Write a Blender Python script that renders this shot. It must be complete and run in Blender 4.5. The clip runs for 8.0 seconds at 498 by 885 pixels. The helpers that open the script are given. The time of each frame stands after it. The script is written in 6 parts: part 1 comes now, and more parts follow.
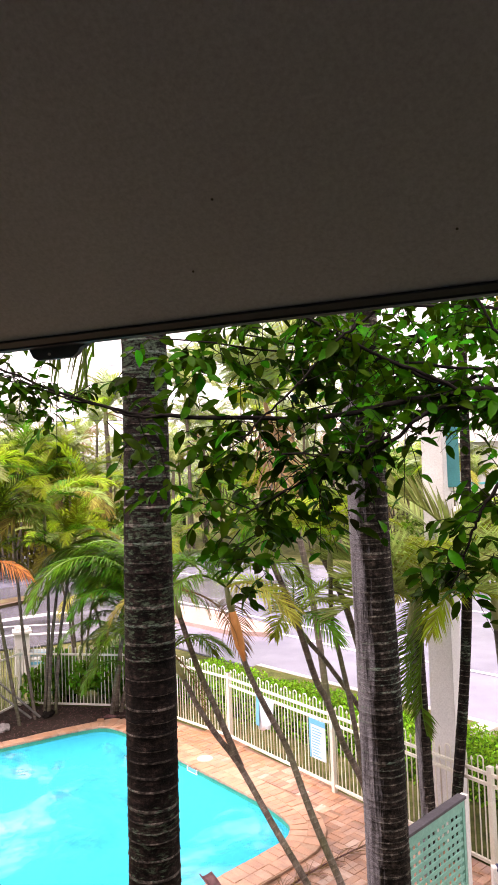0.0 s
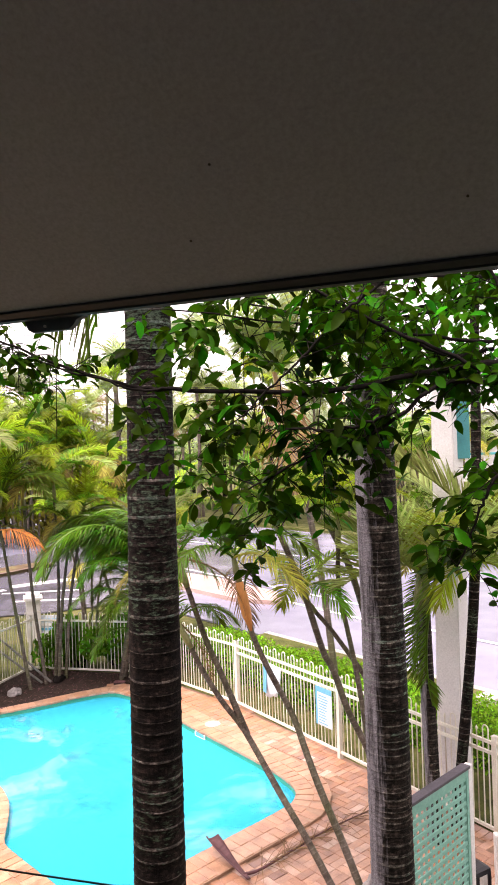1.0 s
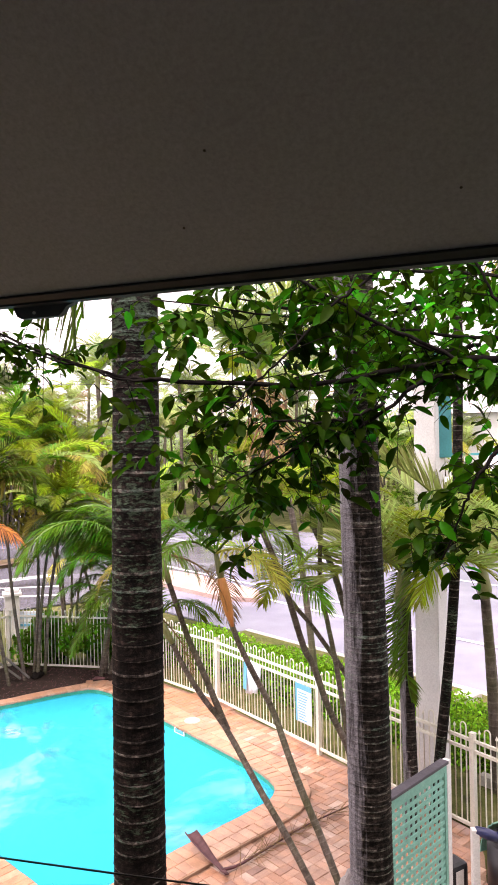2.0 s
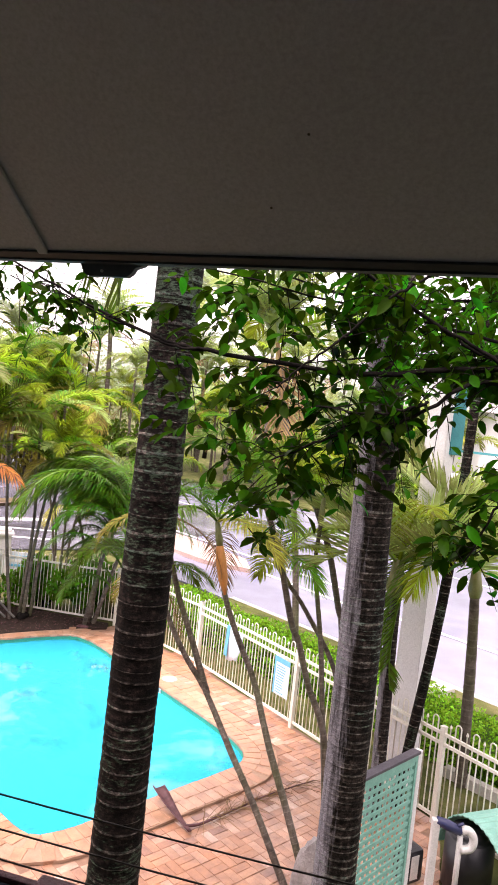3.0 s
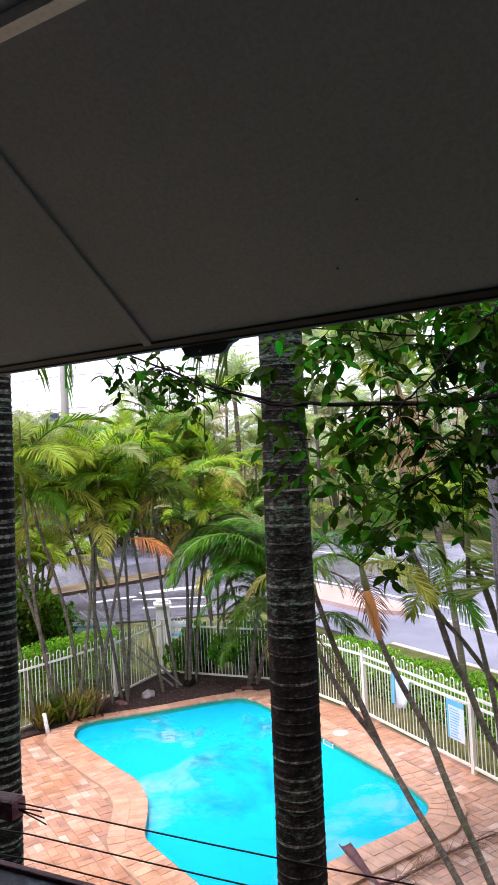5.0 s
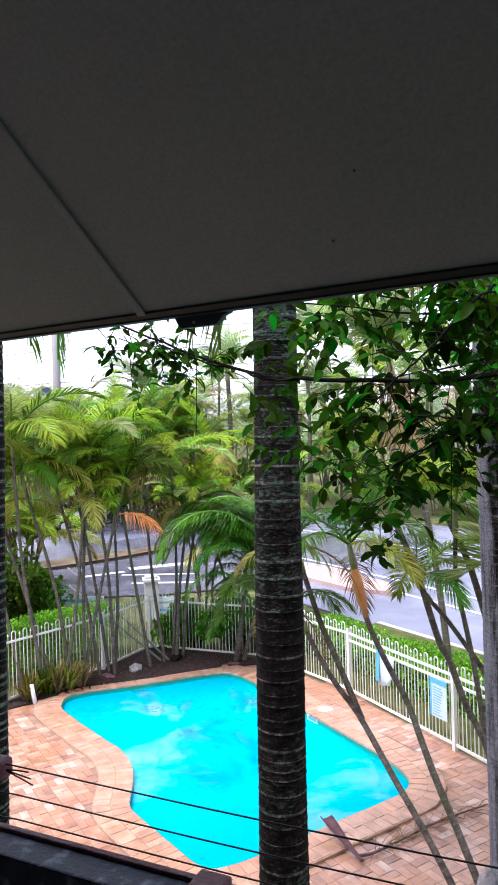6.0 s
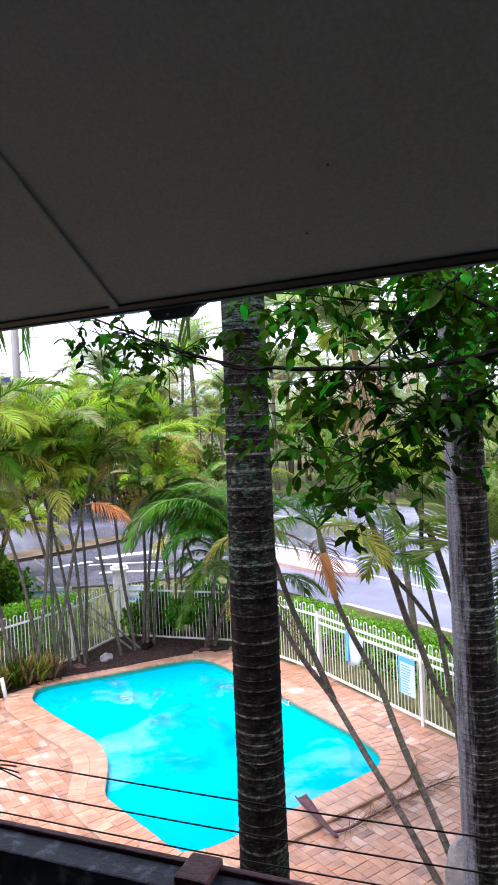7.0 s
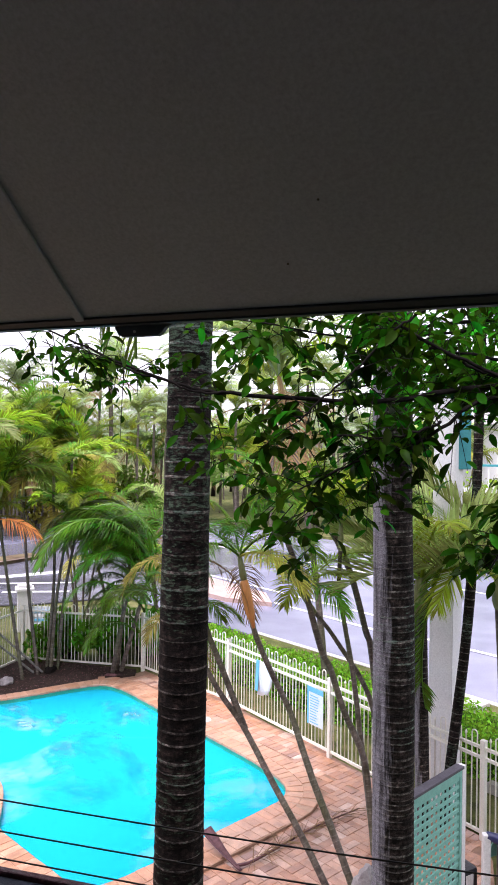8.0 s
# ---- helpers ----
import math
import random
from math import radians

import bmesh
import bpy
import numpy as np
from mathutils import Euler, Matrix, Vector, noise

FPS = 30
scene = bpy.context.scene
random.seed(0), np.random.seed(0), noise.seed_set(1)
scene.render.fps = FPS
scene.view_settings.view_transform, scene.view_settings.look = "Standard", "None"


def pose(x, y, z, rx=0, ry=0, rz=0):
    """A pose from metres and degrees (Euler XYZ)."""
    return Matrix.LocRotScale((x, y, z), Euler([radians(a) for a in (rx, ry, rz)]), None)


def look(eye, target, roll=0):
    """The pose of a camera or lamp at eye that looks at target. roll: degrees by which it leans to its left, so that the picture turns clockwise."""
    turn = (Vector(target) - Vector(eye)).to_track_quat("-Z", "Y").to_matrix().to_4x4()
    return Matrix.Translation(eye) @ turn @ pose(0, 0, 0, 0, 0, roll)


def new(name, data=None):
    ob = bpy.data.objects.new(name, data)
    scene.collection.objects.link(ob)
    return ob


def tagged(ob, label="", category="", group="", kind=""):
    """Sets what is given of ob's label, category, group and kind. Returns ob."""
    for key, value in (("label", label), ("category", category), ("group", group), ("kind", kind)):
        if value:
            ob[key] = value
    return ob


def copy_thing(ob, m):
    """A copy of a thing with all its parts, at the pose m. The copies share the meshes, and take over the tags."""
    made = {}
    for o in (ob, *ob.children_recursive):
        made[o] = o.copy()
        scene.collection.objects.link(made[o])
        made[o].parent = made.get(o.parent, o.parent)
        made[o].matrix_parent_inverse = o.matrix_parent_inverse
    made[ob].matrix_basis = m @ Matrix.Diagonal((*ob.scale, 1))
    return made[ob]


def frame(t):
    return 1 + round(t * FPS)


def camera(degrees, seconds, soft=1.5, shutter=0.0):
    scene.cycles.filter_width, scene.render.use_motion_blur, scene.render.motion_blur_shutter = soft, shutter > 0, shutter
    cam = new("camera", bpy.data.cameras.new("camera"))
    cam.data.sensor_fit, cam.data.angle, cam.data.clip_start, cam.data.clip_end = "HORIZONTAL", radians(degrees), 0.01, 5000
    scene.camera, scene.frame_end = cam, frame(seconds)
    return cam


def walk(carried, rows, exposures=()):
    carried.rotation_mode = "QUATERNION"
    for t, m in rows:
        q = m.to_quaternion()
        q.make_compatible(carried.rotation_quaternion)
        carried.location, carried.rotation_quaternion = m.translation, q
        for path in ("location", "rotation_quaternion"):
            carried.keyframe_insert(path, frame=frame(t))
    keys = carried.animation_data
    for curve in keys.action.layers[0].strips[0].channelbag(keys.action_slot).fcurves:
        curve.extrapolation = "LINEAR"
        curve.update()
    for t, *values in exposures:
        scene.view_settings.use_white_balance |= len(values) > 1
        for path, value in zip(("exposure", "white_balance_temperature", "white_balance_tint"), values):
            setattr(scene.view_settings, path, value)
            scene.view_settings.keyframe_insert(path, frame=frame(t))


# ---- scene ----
EXPO = [(0.0, 2.1, 7350, 33), (1.5, 2.1, 7150, 31), (3.0, 2.12, 7050, 31), (3.5, 1.95, 6850, 28), (4.0, 2.05, 6650, 27), (4.5, 1.72, 6400, 25), (5.0, 1.72, 6150, 24), (6.5, 1.87, 5650, 21), (7.0, 1.87, 5750, 23), (8.0, 1.82, 6150, 27)]
cam = camera(38.38, 8.0, soft=1.7)
PATH = [
    (0.0, 0.001, 0.005, 4.400, 92.59, 2.22, -0.05),
    (0.2, 0.010, -0.007, 4.414, 90.80, 1.06, 0.93),
    (0.3, 0.008, -0.013, 4.404, 89.46, 1.56, 1.75),
    (0.5, -0.012, 0.015, 4.398, 91.47, 1.77, 0.84),
    (0.8, 0.028, 0.035, 4.417, 90.66, 1.72, 0.30),
    (1.0, 0.027, 0.060, 4.422, 90.10, 1.94, 0.76),
    (1.2, 0.041, 0.067, 4.423, 88.63, 1.47, 0.64),
    (1.5, 0.021, 0.069, 4.408, 87.75, 2.51, -0.06),
    (1.7, 0.012, 0.055, 4.388, 90.19, 2.30, -0.07),
    (2.8, -0.055, 0.075, 4.450, 87.90, -4.57, -1.46),
    (3.0, -0.128, 0.048, 4.427, 87.47, -6.05, -0.48),
    (3.2, -0.123, 0.059, 4.444, 89.01, -4.66, 2.08),
    (3.5, -0.093, 0.001, 4.438, 91.11, -1.60, -0.81),
    (3.8, -0.057, -0.063, 4.407, 87.08, -0.29, -1.43),
    (4.0, -0.048, -0.035, 4.380, 87.11, 1.35, 0.38),
    (4.2, -0.043, -0.105, 4.398, 86.47, 0.81, 2.66),
    (4.5, -0.030, -0.078, 4.411, 88.42, 1.15, 3.70),
    (4.7, -0.045, -0.145, 4.417, 88.94, 2.02, 6.71),
    (5.0, -0.041, -0.080, 4.434, 91.23, 2.97, 10.15),
    (5.2, -0.037, -0.088, 4.441, 91.70, 3.08, 10.72),
    (6.3, -0.043, -0.085, 4.408, 88.43, 1.00, 8.72),
    (6.5, -0.055, -0.067, 4.419, 88.06, 1.15, 7.60),
    (6.8, -0.069, -0.106, 4.423, 89.09, 1.08, 6.16),
    (7.0, -0.072, -0.116, 4.430, 88.27, 2.88, 6.59),
    (7.2, -0.113, -0.070, 4.433, 88.57, 1.84, 6.16),
    (7.5, -0.132, -0.126, 4.433, 88.56, 1.29, 2.54),
    (7.8, -0.195, -0.122, 4.432, 88.74, -0.48, -0.09),
    (8.0, -0.213, -0.123, 4.429, 90.19, -0.66, -0.22),
]
walk(cam, [(t, pose(x, y, z, rx, ry, rz)) for t, x, y, z, rx, ry, rz in PATH], EXPO)
# ---- world and sun: an overcast, wet day ----
world = bpy.data.worlds.new("world")
scene.world = world
world.use_nodes = True
wt = world.node_tree
sky = wt.nodes.new("ShaderNodeTexSky")
sky.sky_type, sky.sun_disc = "NISHITA", False
sky.sun_elevation, sky.sun_rotation = radians(69), radians(225)
sky.air_density, sky.dust_density, sky.ozone_density = 1.0, 2.5, 0.6
grey = wt.nodes.new("ShaderNodeHueSaturation")
grey.inputs["Saturation"].default_value = 0.12
wt.links.new(sky.outputs[0], grey.inputs["Color"])
wt.links.new(grey.outputs[0], wt.nodes["Background"].inputs[0])
wt.nodes["Background"].inputs[1].default_value = 0.14
sun_data = bpy.data.lights.new("sun", "SUN")
sun_data.energy, sun_data.angle, sun_data.color = 1.2, radians(30), (1.0, 0.96, 0.9)
sun = new("sun", sun_data)
sun.matrix_world = look((0, 0, 30), (6.4, 6.4, 6))


# ---- materials ----
def nodes_of(name):
    m = bpy.data.materials.new(name)
    m.use_nodes = True
    return m, m.node_tree, m.node_tree.nodes["Principled BSDF"]


def add(nt, kind, **values):
    n = nt.nodes.new(kind)
    for k, v in values.items():
        n.inputs[k].default_value = v
    return n


def ramp(nt, source, stops):
    r = nt.nodes.new("ShaderNodeValToRGB")
    while len(r.color_ramp.elements) < len(stops):
        r.color_ramp.elements.new(0.5)
    for e, (at, c) in zip(r.color_ramp.elements, stops):
        e.position, e.color = at, (*c, 1)
    nt.links.new(source, r.inputs[0])
    return r.outputs[0]


def mix(nt, kind, fac, a, b):
    m = nt.nodes.new("ShaderNodeMix")
    m.data_type, m.blend_type = "RGBA", kind
    for socket, v in ((m.inputs[0], fac), (m.inputs[6], a), (m.inputs[7], b)):
        if isinstance(v, bpy.types.NodeSocket):
            nt.links.new(v, socket)
        else:
            socket.default_value = v
    return m.outputs[2]


def surface(name, stops, scale=6.0, fine=60.0, rough=(0.4, 0.7), bump=0.3, dist=0.01, vary=0.0, island=0.0, metal=0.0,
            stretch=(1, 1, 1), coat=0.0, spec=0.5, trans=0.0):
    """A noise-driven surface: stops colour it at a coarse scale, fine grain lies over it; vary and island shift its value."""
    m, nt, bsdf = nodes_of(name)
    tc = nt.nodes.new("ShaderNodeTexCoord")
    mp = add(nt, "ShaderNodeMapping", Scale=stretch)
    nt.links.new(tc.outputs["Object"], mp.inputs[0])
    big = add(nt, "ShaderNodeTexNoise", Scale=scale, Detail=5.0, Roughness=0.6)
    small = add(nt, "ShaderNodeTexNoise", Scale=fine, Detail=4.0, Roughness=0.7)
    for n in (big, small):
        nt.links.new(mp.outputs[0], n.inputs["Vector"])
    col = ramp(nt, big.outputs[0], stops)
    grain = ramp(nt, small.outputs[0], [(0.25, (0.62, 0.62, 0.62)), (0.75, (1.0, 1.0, 1.0))])
    col = mix(nt, "MULTIPLY", 0.8, col, grain)
    for amount, source in ((vary, "ShaderNodeObjectInfo"), (island, "ShaderNodeNewGeometry")):
        if amount:
            info = nt.nodes.new(source)
            out = info.outputs["Random"] if source == "ShaderNodeObjectInfo" else info.outputs["Random Per Island"]
            v = nt.nodes.new("ShaderNodeMapRange")
            v.inputs[3].default_value, v.inputs[4].default_value = 1 - amount, 1 + amount
            nt.links.new(out, v.inputs[0])
            h = nt.nodes.new("ShaderNodeMapRange")
            h.inputs[3].default_value, h.inputs[4].default_value = 0.5 - amount * 0.05, 0.5 + amount * 0.05
            nt.links.new(out, h.inputs[0])
            hsv = nt.nodes.new("ShaderNodeHueSaturation")
            nt.links.new(v.outputs[0], hsv.inputs["Value"])
            nt.links.new(h.outputs[0], hsv.inputs["Hue"])
            nt.links.new(col, hsv.inputs["Color"])
            col = hsv.outputs[0]
    nt.links.new(col, bsdf.inputs["Base Color"])
    rr = nt.nodes.new("ShaderNodeMapRange")
    rr.inputs[3].default_value, rr.inputs[4].default_value = rough
    nt.links.new(big.outputs[0], rr.inputs[0])
    nt.links.new(rr.outputs[0], bsdf.inputs["Roughness"])
    if bump:
        b = add(nt, "ShaderNodeBump", Strength=bump, Distance=dist)
        nt.links.new(small.outputs[0], b.inputs["Height"])
        nt.links.new(b.outputs[0], bsdf.inputs["Normal"])
    bsdf.inputs["Metallic"].default_value = metal
    bsdf.inputs["Coat Weight"].default_value = coat
    bsdf.inputs["Specular IOR Level"].default_value = spec
    if trans:
        tr = nt.nodes.new("ShaderNodeBsdfTranslucent")
        nt.links.new(col, tr.inputs[0])
        ms = nt.nodes.new("ShaderNodeMixShader")
        ms.inputs[0].default_value = trans
        nt.links.new(bsdf.outputs[0], ms.inputs[1])
        nt.links.new(tr.outputs[0], ms.inputs[2])
        nt.links.new(ms.outputs[0], nt.nodes["Material Output"].inputs[0])
    return m


def trunk_material(name, dark, light, lichen, amount, dry=None):
    """Palm bark: mottled in fine bands round the stem, streaked along it, with pale green lichen; dry: a paler colour
    painted on the side towards the light.
    """
    m, nt, bsdf = nodes_of(name)
    tc = nt.nodes.new("ShaderNodeTexCoord")

    def tex(scale, stretch, detail=6.0, rough=0.7):
        mp = add(nt, "ShaderNodeMapping", Scale=stretch)
        n = add(nt, "ShaderNodeTexNoise", Scale=scale, Detail=detail, Roughness=rough)
        nt.links.new(tc.outputs["Object"], mp.inputs[0])
        nt.links.new(mp.outputs[0], n.inputs["Vector"])
        return n.outputs[0]
    bands, blot, fine, streak = tex(12, (1, 1, 2.4)), tex(2.6, (1, 1, 0.6)), tex(75, (1, 1, 1.6), 5.0, 0.75), tex(24, (1, 1, 0.09))
    patch, colony = tex(22, (1, 1, 3.4)), tex(2.3, (1, 1, 0.9), 3.0, 0.5)
    mid = tuple(a * 0.65 + e * 0.35 for a, e in zip(dark, light))
    base = ramp(nt, bands, [(0.38, dark), (0.52, mid), (0.72, light)])
    plates = tex(42, (1, 1, 1.1), 3.0, 0.55)
    base = mix(nt, "MULTIPLY", 0.8, base, ramp(nt, plates, [(0.42, (0.35, 0.34, 0.33)), (0.52, (0.95, 0.95, 0.95)), (0.64, (1.9, 1.85, 1.8))]))
    base = mix(nt, "MULTIPLY", 0.85, base, ramp(nt, blot, [(0.36, (0.22, 0.2, 0.19)), (0.64, (1.45, 1.4, 1.36))]))
    base = mix(nt, "MULTIPLY", 0.65, base, ramp(nt, streak, [(0.4, (0.4, 0.39, 0.38)), (0.62, (1.3, 1.3, 1.3))]))
    # faces turned left are paler: the light from there put into the colour
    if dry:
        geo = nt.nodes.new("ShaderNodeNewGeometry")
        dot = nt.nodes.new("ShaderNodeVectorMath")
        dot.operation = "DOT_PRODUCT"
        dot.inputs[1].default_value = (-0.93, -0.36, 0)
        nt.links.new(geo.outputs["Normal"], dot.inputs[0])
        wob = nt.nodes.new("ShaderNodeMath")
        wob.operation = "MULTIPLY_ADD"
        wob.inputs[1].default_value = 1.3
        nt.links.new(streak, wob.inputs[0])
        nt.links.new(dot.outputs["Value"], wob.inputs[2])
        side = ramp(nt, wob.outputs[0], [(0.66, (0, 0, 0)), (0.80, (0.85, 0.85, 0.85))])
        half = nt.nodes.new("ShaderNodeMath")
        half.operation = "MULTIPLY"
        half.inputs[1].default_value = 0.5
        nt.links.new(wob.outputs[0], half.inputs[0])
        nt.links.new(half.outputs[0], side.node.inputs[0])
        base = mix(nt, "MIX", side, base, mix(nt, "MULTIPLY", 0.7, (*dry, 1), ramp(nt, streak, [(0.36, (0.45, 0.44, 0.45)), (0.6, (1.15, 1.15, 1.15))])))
    both = nt.nodes.new("ShaderNodeMath")
    both.operation = "MULTIPLY_ADD"
    both.inputs[1].default_value = 0.75
    nt.links.new(colony, both.inputs[0])
    nt.links.new(patch, both.inputs[2])
    both_half = nt.nodes.new("ShaderNodeMath")
    both_half.operation = "MULTIPLY"
    both_half.inputs[1].default_value = 0.5
    nt.links.new(both.outputs[0], both_half.inputs[0])
    li = ramp(nt, both_half.outputs[0], [(0.51 - amount * 0.5, (0, 0, 0)), (0.56 - amount * 0.5, (0.6, 0.6, 0.6))])
    col = mix(nt, "MIX", li, base, (*lichen, 1))
    col = mix(nt, "MULTIPLY", 0.85, col, ramp(nt, fine, [(0.34, (0.3, 0.3, 0.3)), (0.62, (1.35, 1.35, 1.35))]))
    nt.links.new(col, bsdf.inputs["Base Color"])
    bsdf.inputs["Roughness"].default_value = 0.78
    bsdf.inputs["Specular IOR Level"].default_value = 0.1
    bp = add(nt, "ShaderNodeBump", Strength=0.7, Distance=0.012)
    nt.links.new(fine, bp.inputs["Height"])
    nt.links.new(bp.outputs[0], bsdf.inputs["Normal"])
    return m


def stem_material(name, low, high, moss):
    """Smooth thin palm stem: soft mottling, faint lengthwise streaks and a mossy tinge in patches."""
    m, nt, bsdf = nodes_of(name)
    tc = nt.nodes.new("ShaderNodeTexCoord")

    def tex(scale, stretch, detail=4.0, rough=0.6):
        mp = add(nt, "ShaderNodeMapping", Scale=stretch)
        n = add(nt, "ShaderNodeTexNoise", Scale=scale, Detail=detail, Roughness=rough)
        nt.links.new(tc.outputs["Object"], mp.inputs[0])
        nt.links.new(mp.outputs[0], n.inputs["Vector"])
        return n.outputs[0]
    soft, streak, fine, patch = tex(7, (1, 1, 1.4)), tex(45, (1, 1, 0.12)), tex(120, (1, 1, 1.5)), tex(1.9, (1, 1, 0.8), 3.0)
    col = ramp(nt, soft, [(0.32, low), (0.68, high)])
    col = mix(nt, "MIX", ramp(nt, patch, [(0.46, (0, 0, 0)), (0.66, (0.75, 0.75, 0.75))]), col, (*moss, 1))
    col = mix(nt, "MULTIPLY", 0.7, col, ramp(nt, streak, [(0.36, (0.62, 0.61, 0.6)), (0.64, (1.2, 1.2, 1.2))]))
    col = mix(nt, "MULTIPLY", 0.7, col, ramp(nt, fine, [(0.34, (0.6, 0.6, 0.6)), (0.64, (1.2, 1.2, 1.2))]))
    nt.links.new(col, bsdf.inputs["Base Color"])
    bsdf.inputs["Roughness"].default_value = 0.65
    bsdf.inputs["Specular IOR Level"].default_value = 0.25
    bp = add(nt, "ShaderNodeBump", Strength=0.4, Distance=0.006)
    nt.links.new(fine, bp.inputs["Height"])
    nt.links.new(bp.outputs[0], bsdf.inputs["Normal"])
    return m


def paver_material(name, tones, source, stain, amount, damp=(0.28, 0.6)):
    """Fired brick: a tone for each brick, damp orange-brown stains that run on from brick to brick, and a sandy grain."""
    m, nt, bsdf = nodes_of(name)
    geo = nt.nodes.new("ShaderNodeNewGeometry")
    info = nt.nodes.new("ShaderNodeObjectInfo") if source == "object" else geo
    col = ramp(nt, info.outputs["Random" if source == "object" else "Random Per Island"], tones)

    def tex(scale, detail=5.0, rough=0.6):
        n = add(nt, "ShaderNodeTexNoise", Scale=scale, Detail=detail, Roughness=rough)
        nt.links.new(geo.outputs["Position"], n.inputs["Vector"])
        return n.outputs[0]
    wide, blot, fine = tex(0.55, 4.0, 0.55), tex(5.5), tex(75, 4.0, 0.7)
    col = mix(nt, "MIX", ramp(nt, wide, [(0.44, (0, 0, 0)), (0.60, (amount, amount, amount))]), col, (*stain, 1))
    col = mix(nt, "MULTIPLY", 0.8, col, ramp(nt, blot, [(0.33, (0.6, 0.56, 0.54)), (0.55, (1.0, 1.0, 1.0)), (0.72, (1.22, 1.2, 1.18))]))
    col = mix(nt, "MULTIPLY", 0.6, col, ramp(nt, fine, [(0.3, (0.66, 0.65, 0.64)), (0.68, (1.16, 1.16, 1.16))]))
    nt.links.new(col, bsdf.inputs["Base Color"])
    rr = nt.nodes.new("ShaderNodeMapRange")
    rr.inputs[1].default_value, rr.inputs[2].default_value = 0.35, 0.65
    rr.inputs[3].default_value, rr.inputs[4].default_value = damp
    nt.links.new(blot, rr.inputs[0])
    nt.links.new(rr.outputs[0], bsdf.inputs["Roughness"])
    bsdf.inputs["Specular IOR Level"].default_value = 0.45
    bsdf.inputs["Coat Weight"].default_value = 0.6
    bsdf.inputs["Coat Roughness"].default_value = 0.22
    bp = add(nt, "ShaderNodeBump", Strength=0.35, Distance=0.004)
    nt.links.new(fine, bp.inputs["Height"])
    nt.links.new(bp.outputs[0], bsdf.inputs["Normal"])
    return m


def water_material():
    m, nt, bsdf = nodes_of("pool_water")
    nt.nodes.remove(bsdf)
    tc = nt.nodes.new("ShaderNodeTexCoord")
    n1 = add(nt, "ShaderNodeTexNoise", Scale=1.2, Detail=3.0, Roughness=0.5)
    nt.links.new(tc.outputs["Object"], n1.inputs["Vector"])
    bump = add(nt, "ShaderNodeBump", Strength=1.0, Distance=0.05)
    nt.links.new(n1.outputs[0], bump.inputs["Height"])
    clear = nt.nodes.new("ShaderNodeBsdfTransparent")
    clear.inputs[0].default_value = (0.3, 0.9, 1.0, 1)
    gloss = add(nt, "ShaderNodeBsdfGlossy", Roughness=0.12)
    nt.links.new(bump.outputs[0], gloss.inputs["Normal"])
    fres = add(nt, "ShaderNodeFresnel", IOR=1.33)
    milk = nt.nodes.new("ShaderNodeBsdfDiffuse")
    milk.inputs[0].default_value = (0.0, 0.375, 0.52, 1)
    body = nt.nodes.new("ShaderNodeMixShader")
    body.inputs[0].default_value = 0.9
    nt.links.new(clear.outputs[0], body.inputs[1])
    nt.links.new(milk.outputs[0], body.inputs[2])
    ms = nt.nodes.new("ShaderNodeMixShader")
    # sky reflections painted as patches: noise raises the gloss up to 4.4 times
    glare_noise = add(nt, "ShaderNodeTexNoise", Scale=0.6, Detail=6.0, Roughness=0.62, Distortion=0.4)
    glare_shift = add(nt, "ShaderNodeMapping", Location=(-1.1, 1.0, 0))
    nt.links.new(tc.outputs["Object"], glare_shift.inputs[0])
    nt.links.new(glare_shift.outputs[0], glare_noise.inputs["Vector"])
    glare_gain = nt.nodes.new("ShaderNodeMapRange")
    glare_gain.inputs[1].default_value, glare_gain.inputs[2].default_value = 0.50, 0.64
    glare_gain.inputs[3].default_value, glare_gain.inputs[4].default_value = 0.05, 4.4
    nt.links.new(glare_noise.outputs[0], glare_gain.inputs[0])
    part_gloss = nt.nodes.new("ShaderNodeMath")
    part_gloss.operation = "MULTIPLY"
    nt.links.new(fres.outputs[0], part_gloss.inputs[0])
    nt.links.new(glare_gain.outputs[0], part_gloss.inputs[1])
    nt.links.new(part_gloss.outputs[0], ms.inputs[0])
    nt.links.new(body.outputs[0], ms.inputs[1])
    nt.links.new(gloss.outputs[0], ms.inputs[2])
    nt.links.new(ms.outputs[0], nt.nodes["Material Output"].inputs[0])
    return m


SOFFIT = surface("soffit_paint", [(0.3, (0.36, 0.405, 0.50)), (0.7, (0.42, 0.47, 0.57))], 1.2, 90, (0.6, 0.8), 0.05)
FASCIA = surface("fascia_paint", [(0.3, (0.022, 0.032, 0.044)), (0.7, (0.04, 0.055, 0.072))], 5, 60, (0.4, 0.6), 0.1, spec=0.3)
BRACKET = surface("bracket_paint", [(0.3, (0.06, 0.078, 0.095)), (0.7, (0.10, 0.125, 0.15))], 12, 60, (0.4, 0.6), 0.15)
PLASTER_WALL = surface("balcony_plaster", [(0.3, (0.16, 0.15, 0.14)), (0.7, (0.22, 0.20, 0.19))], 2, 50, (0.7, 0.9), 0.2)
BEAM = surface("dark_blue_painted_timber", [(0.3, (0.016, 0.023, 0.045)), (0.55, (0.045, 0.062, 0.105)), (0.7, (0.26, 0.32, 0.42))], 18, 90, (0.35, 0.55), 0.4, spec=0.3)
MAROON = surface("flaking_maroon_paint", [(0.3, (0.12, 0.024, 0.04)), (0.6, (0.23, 0.07, 0.09)), (0.76, (0.44, 0.28, 0.28))], 22, 90, (0.35, 0.6), 0.7)
CABLE = surface("weathered_cable", [(0.3, (0.05, 0.042, 0.038)), (0.7, (0.11, 0.095, 0.085))], 30, 200, (0.5, 0.7), 0.1, metal=0.2)
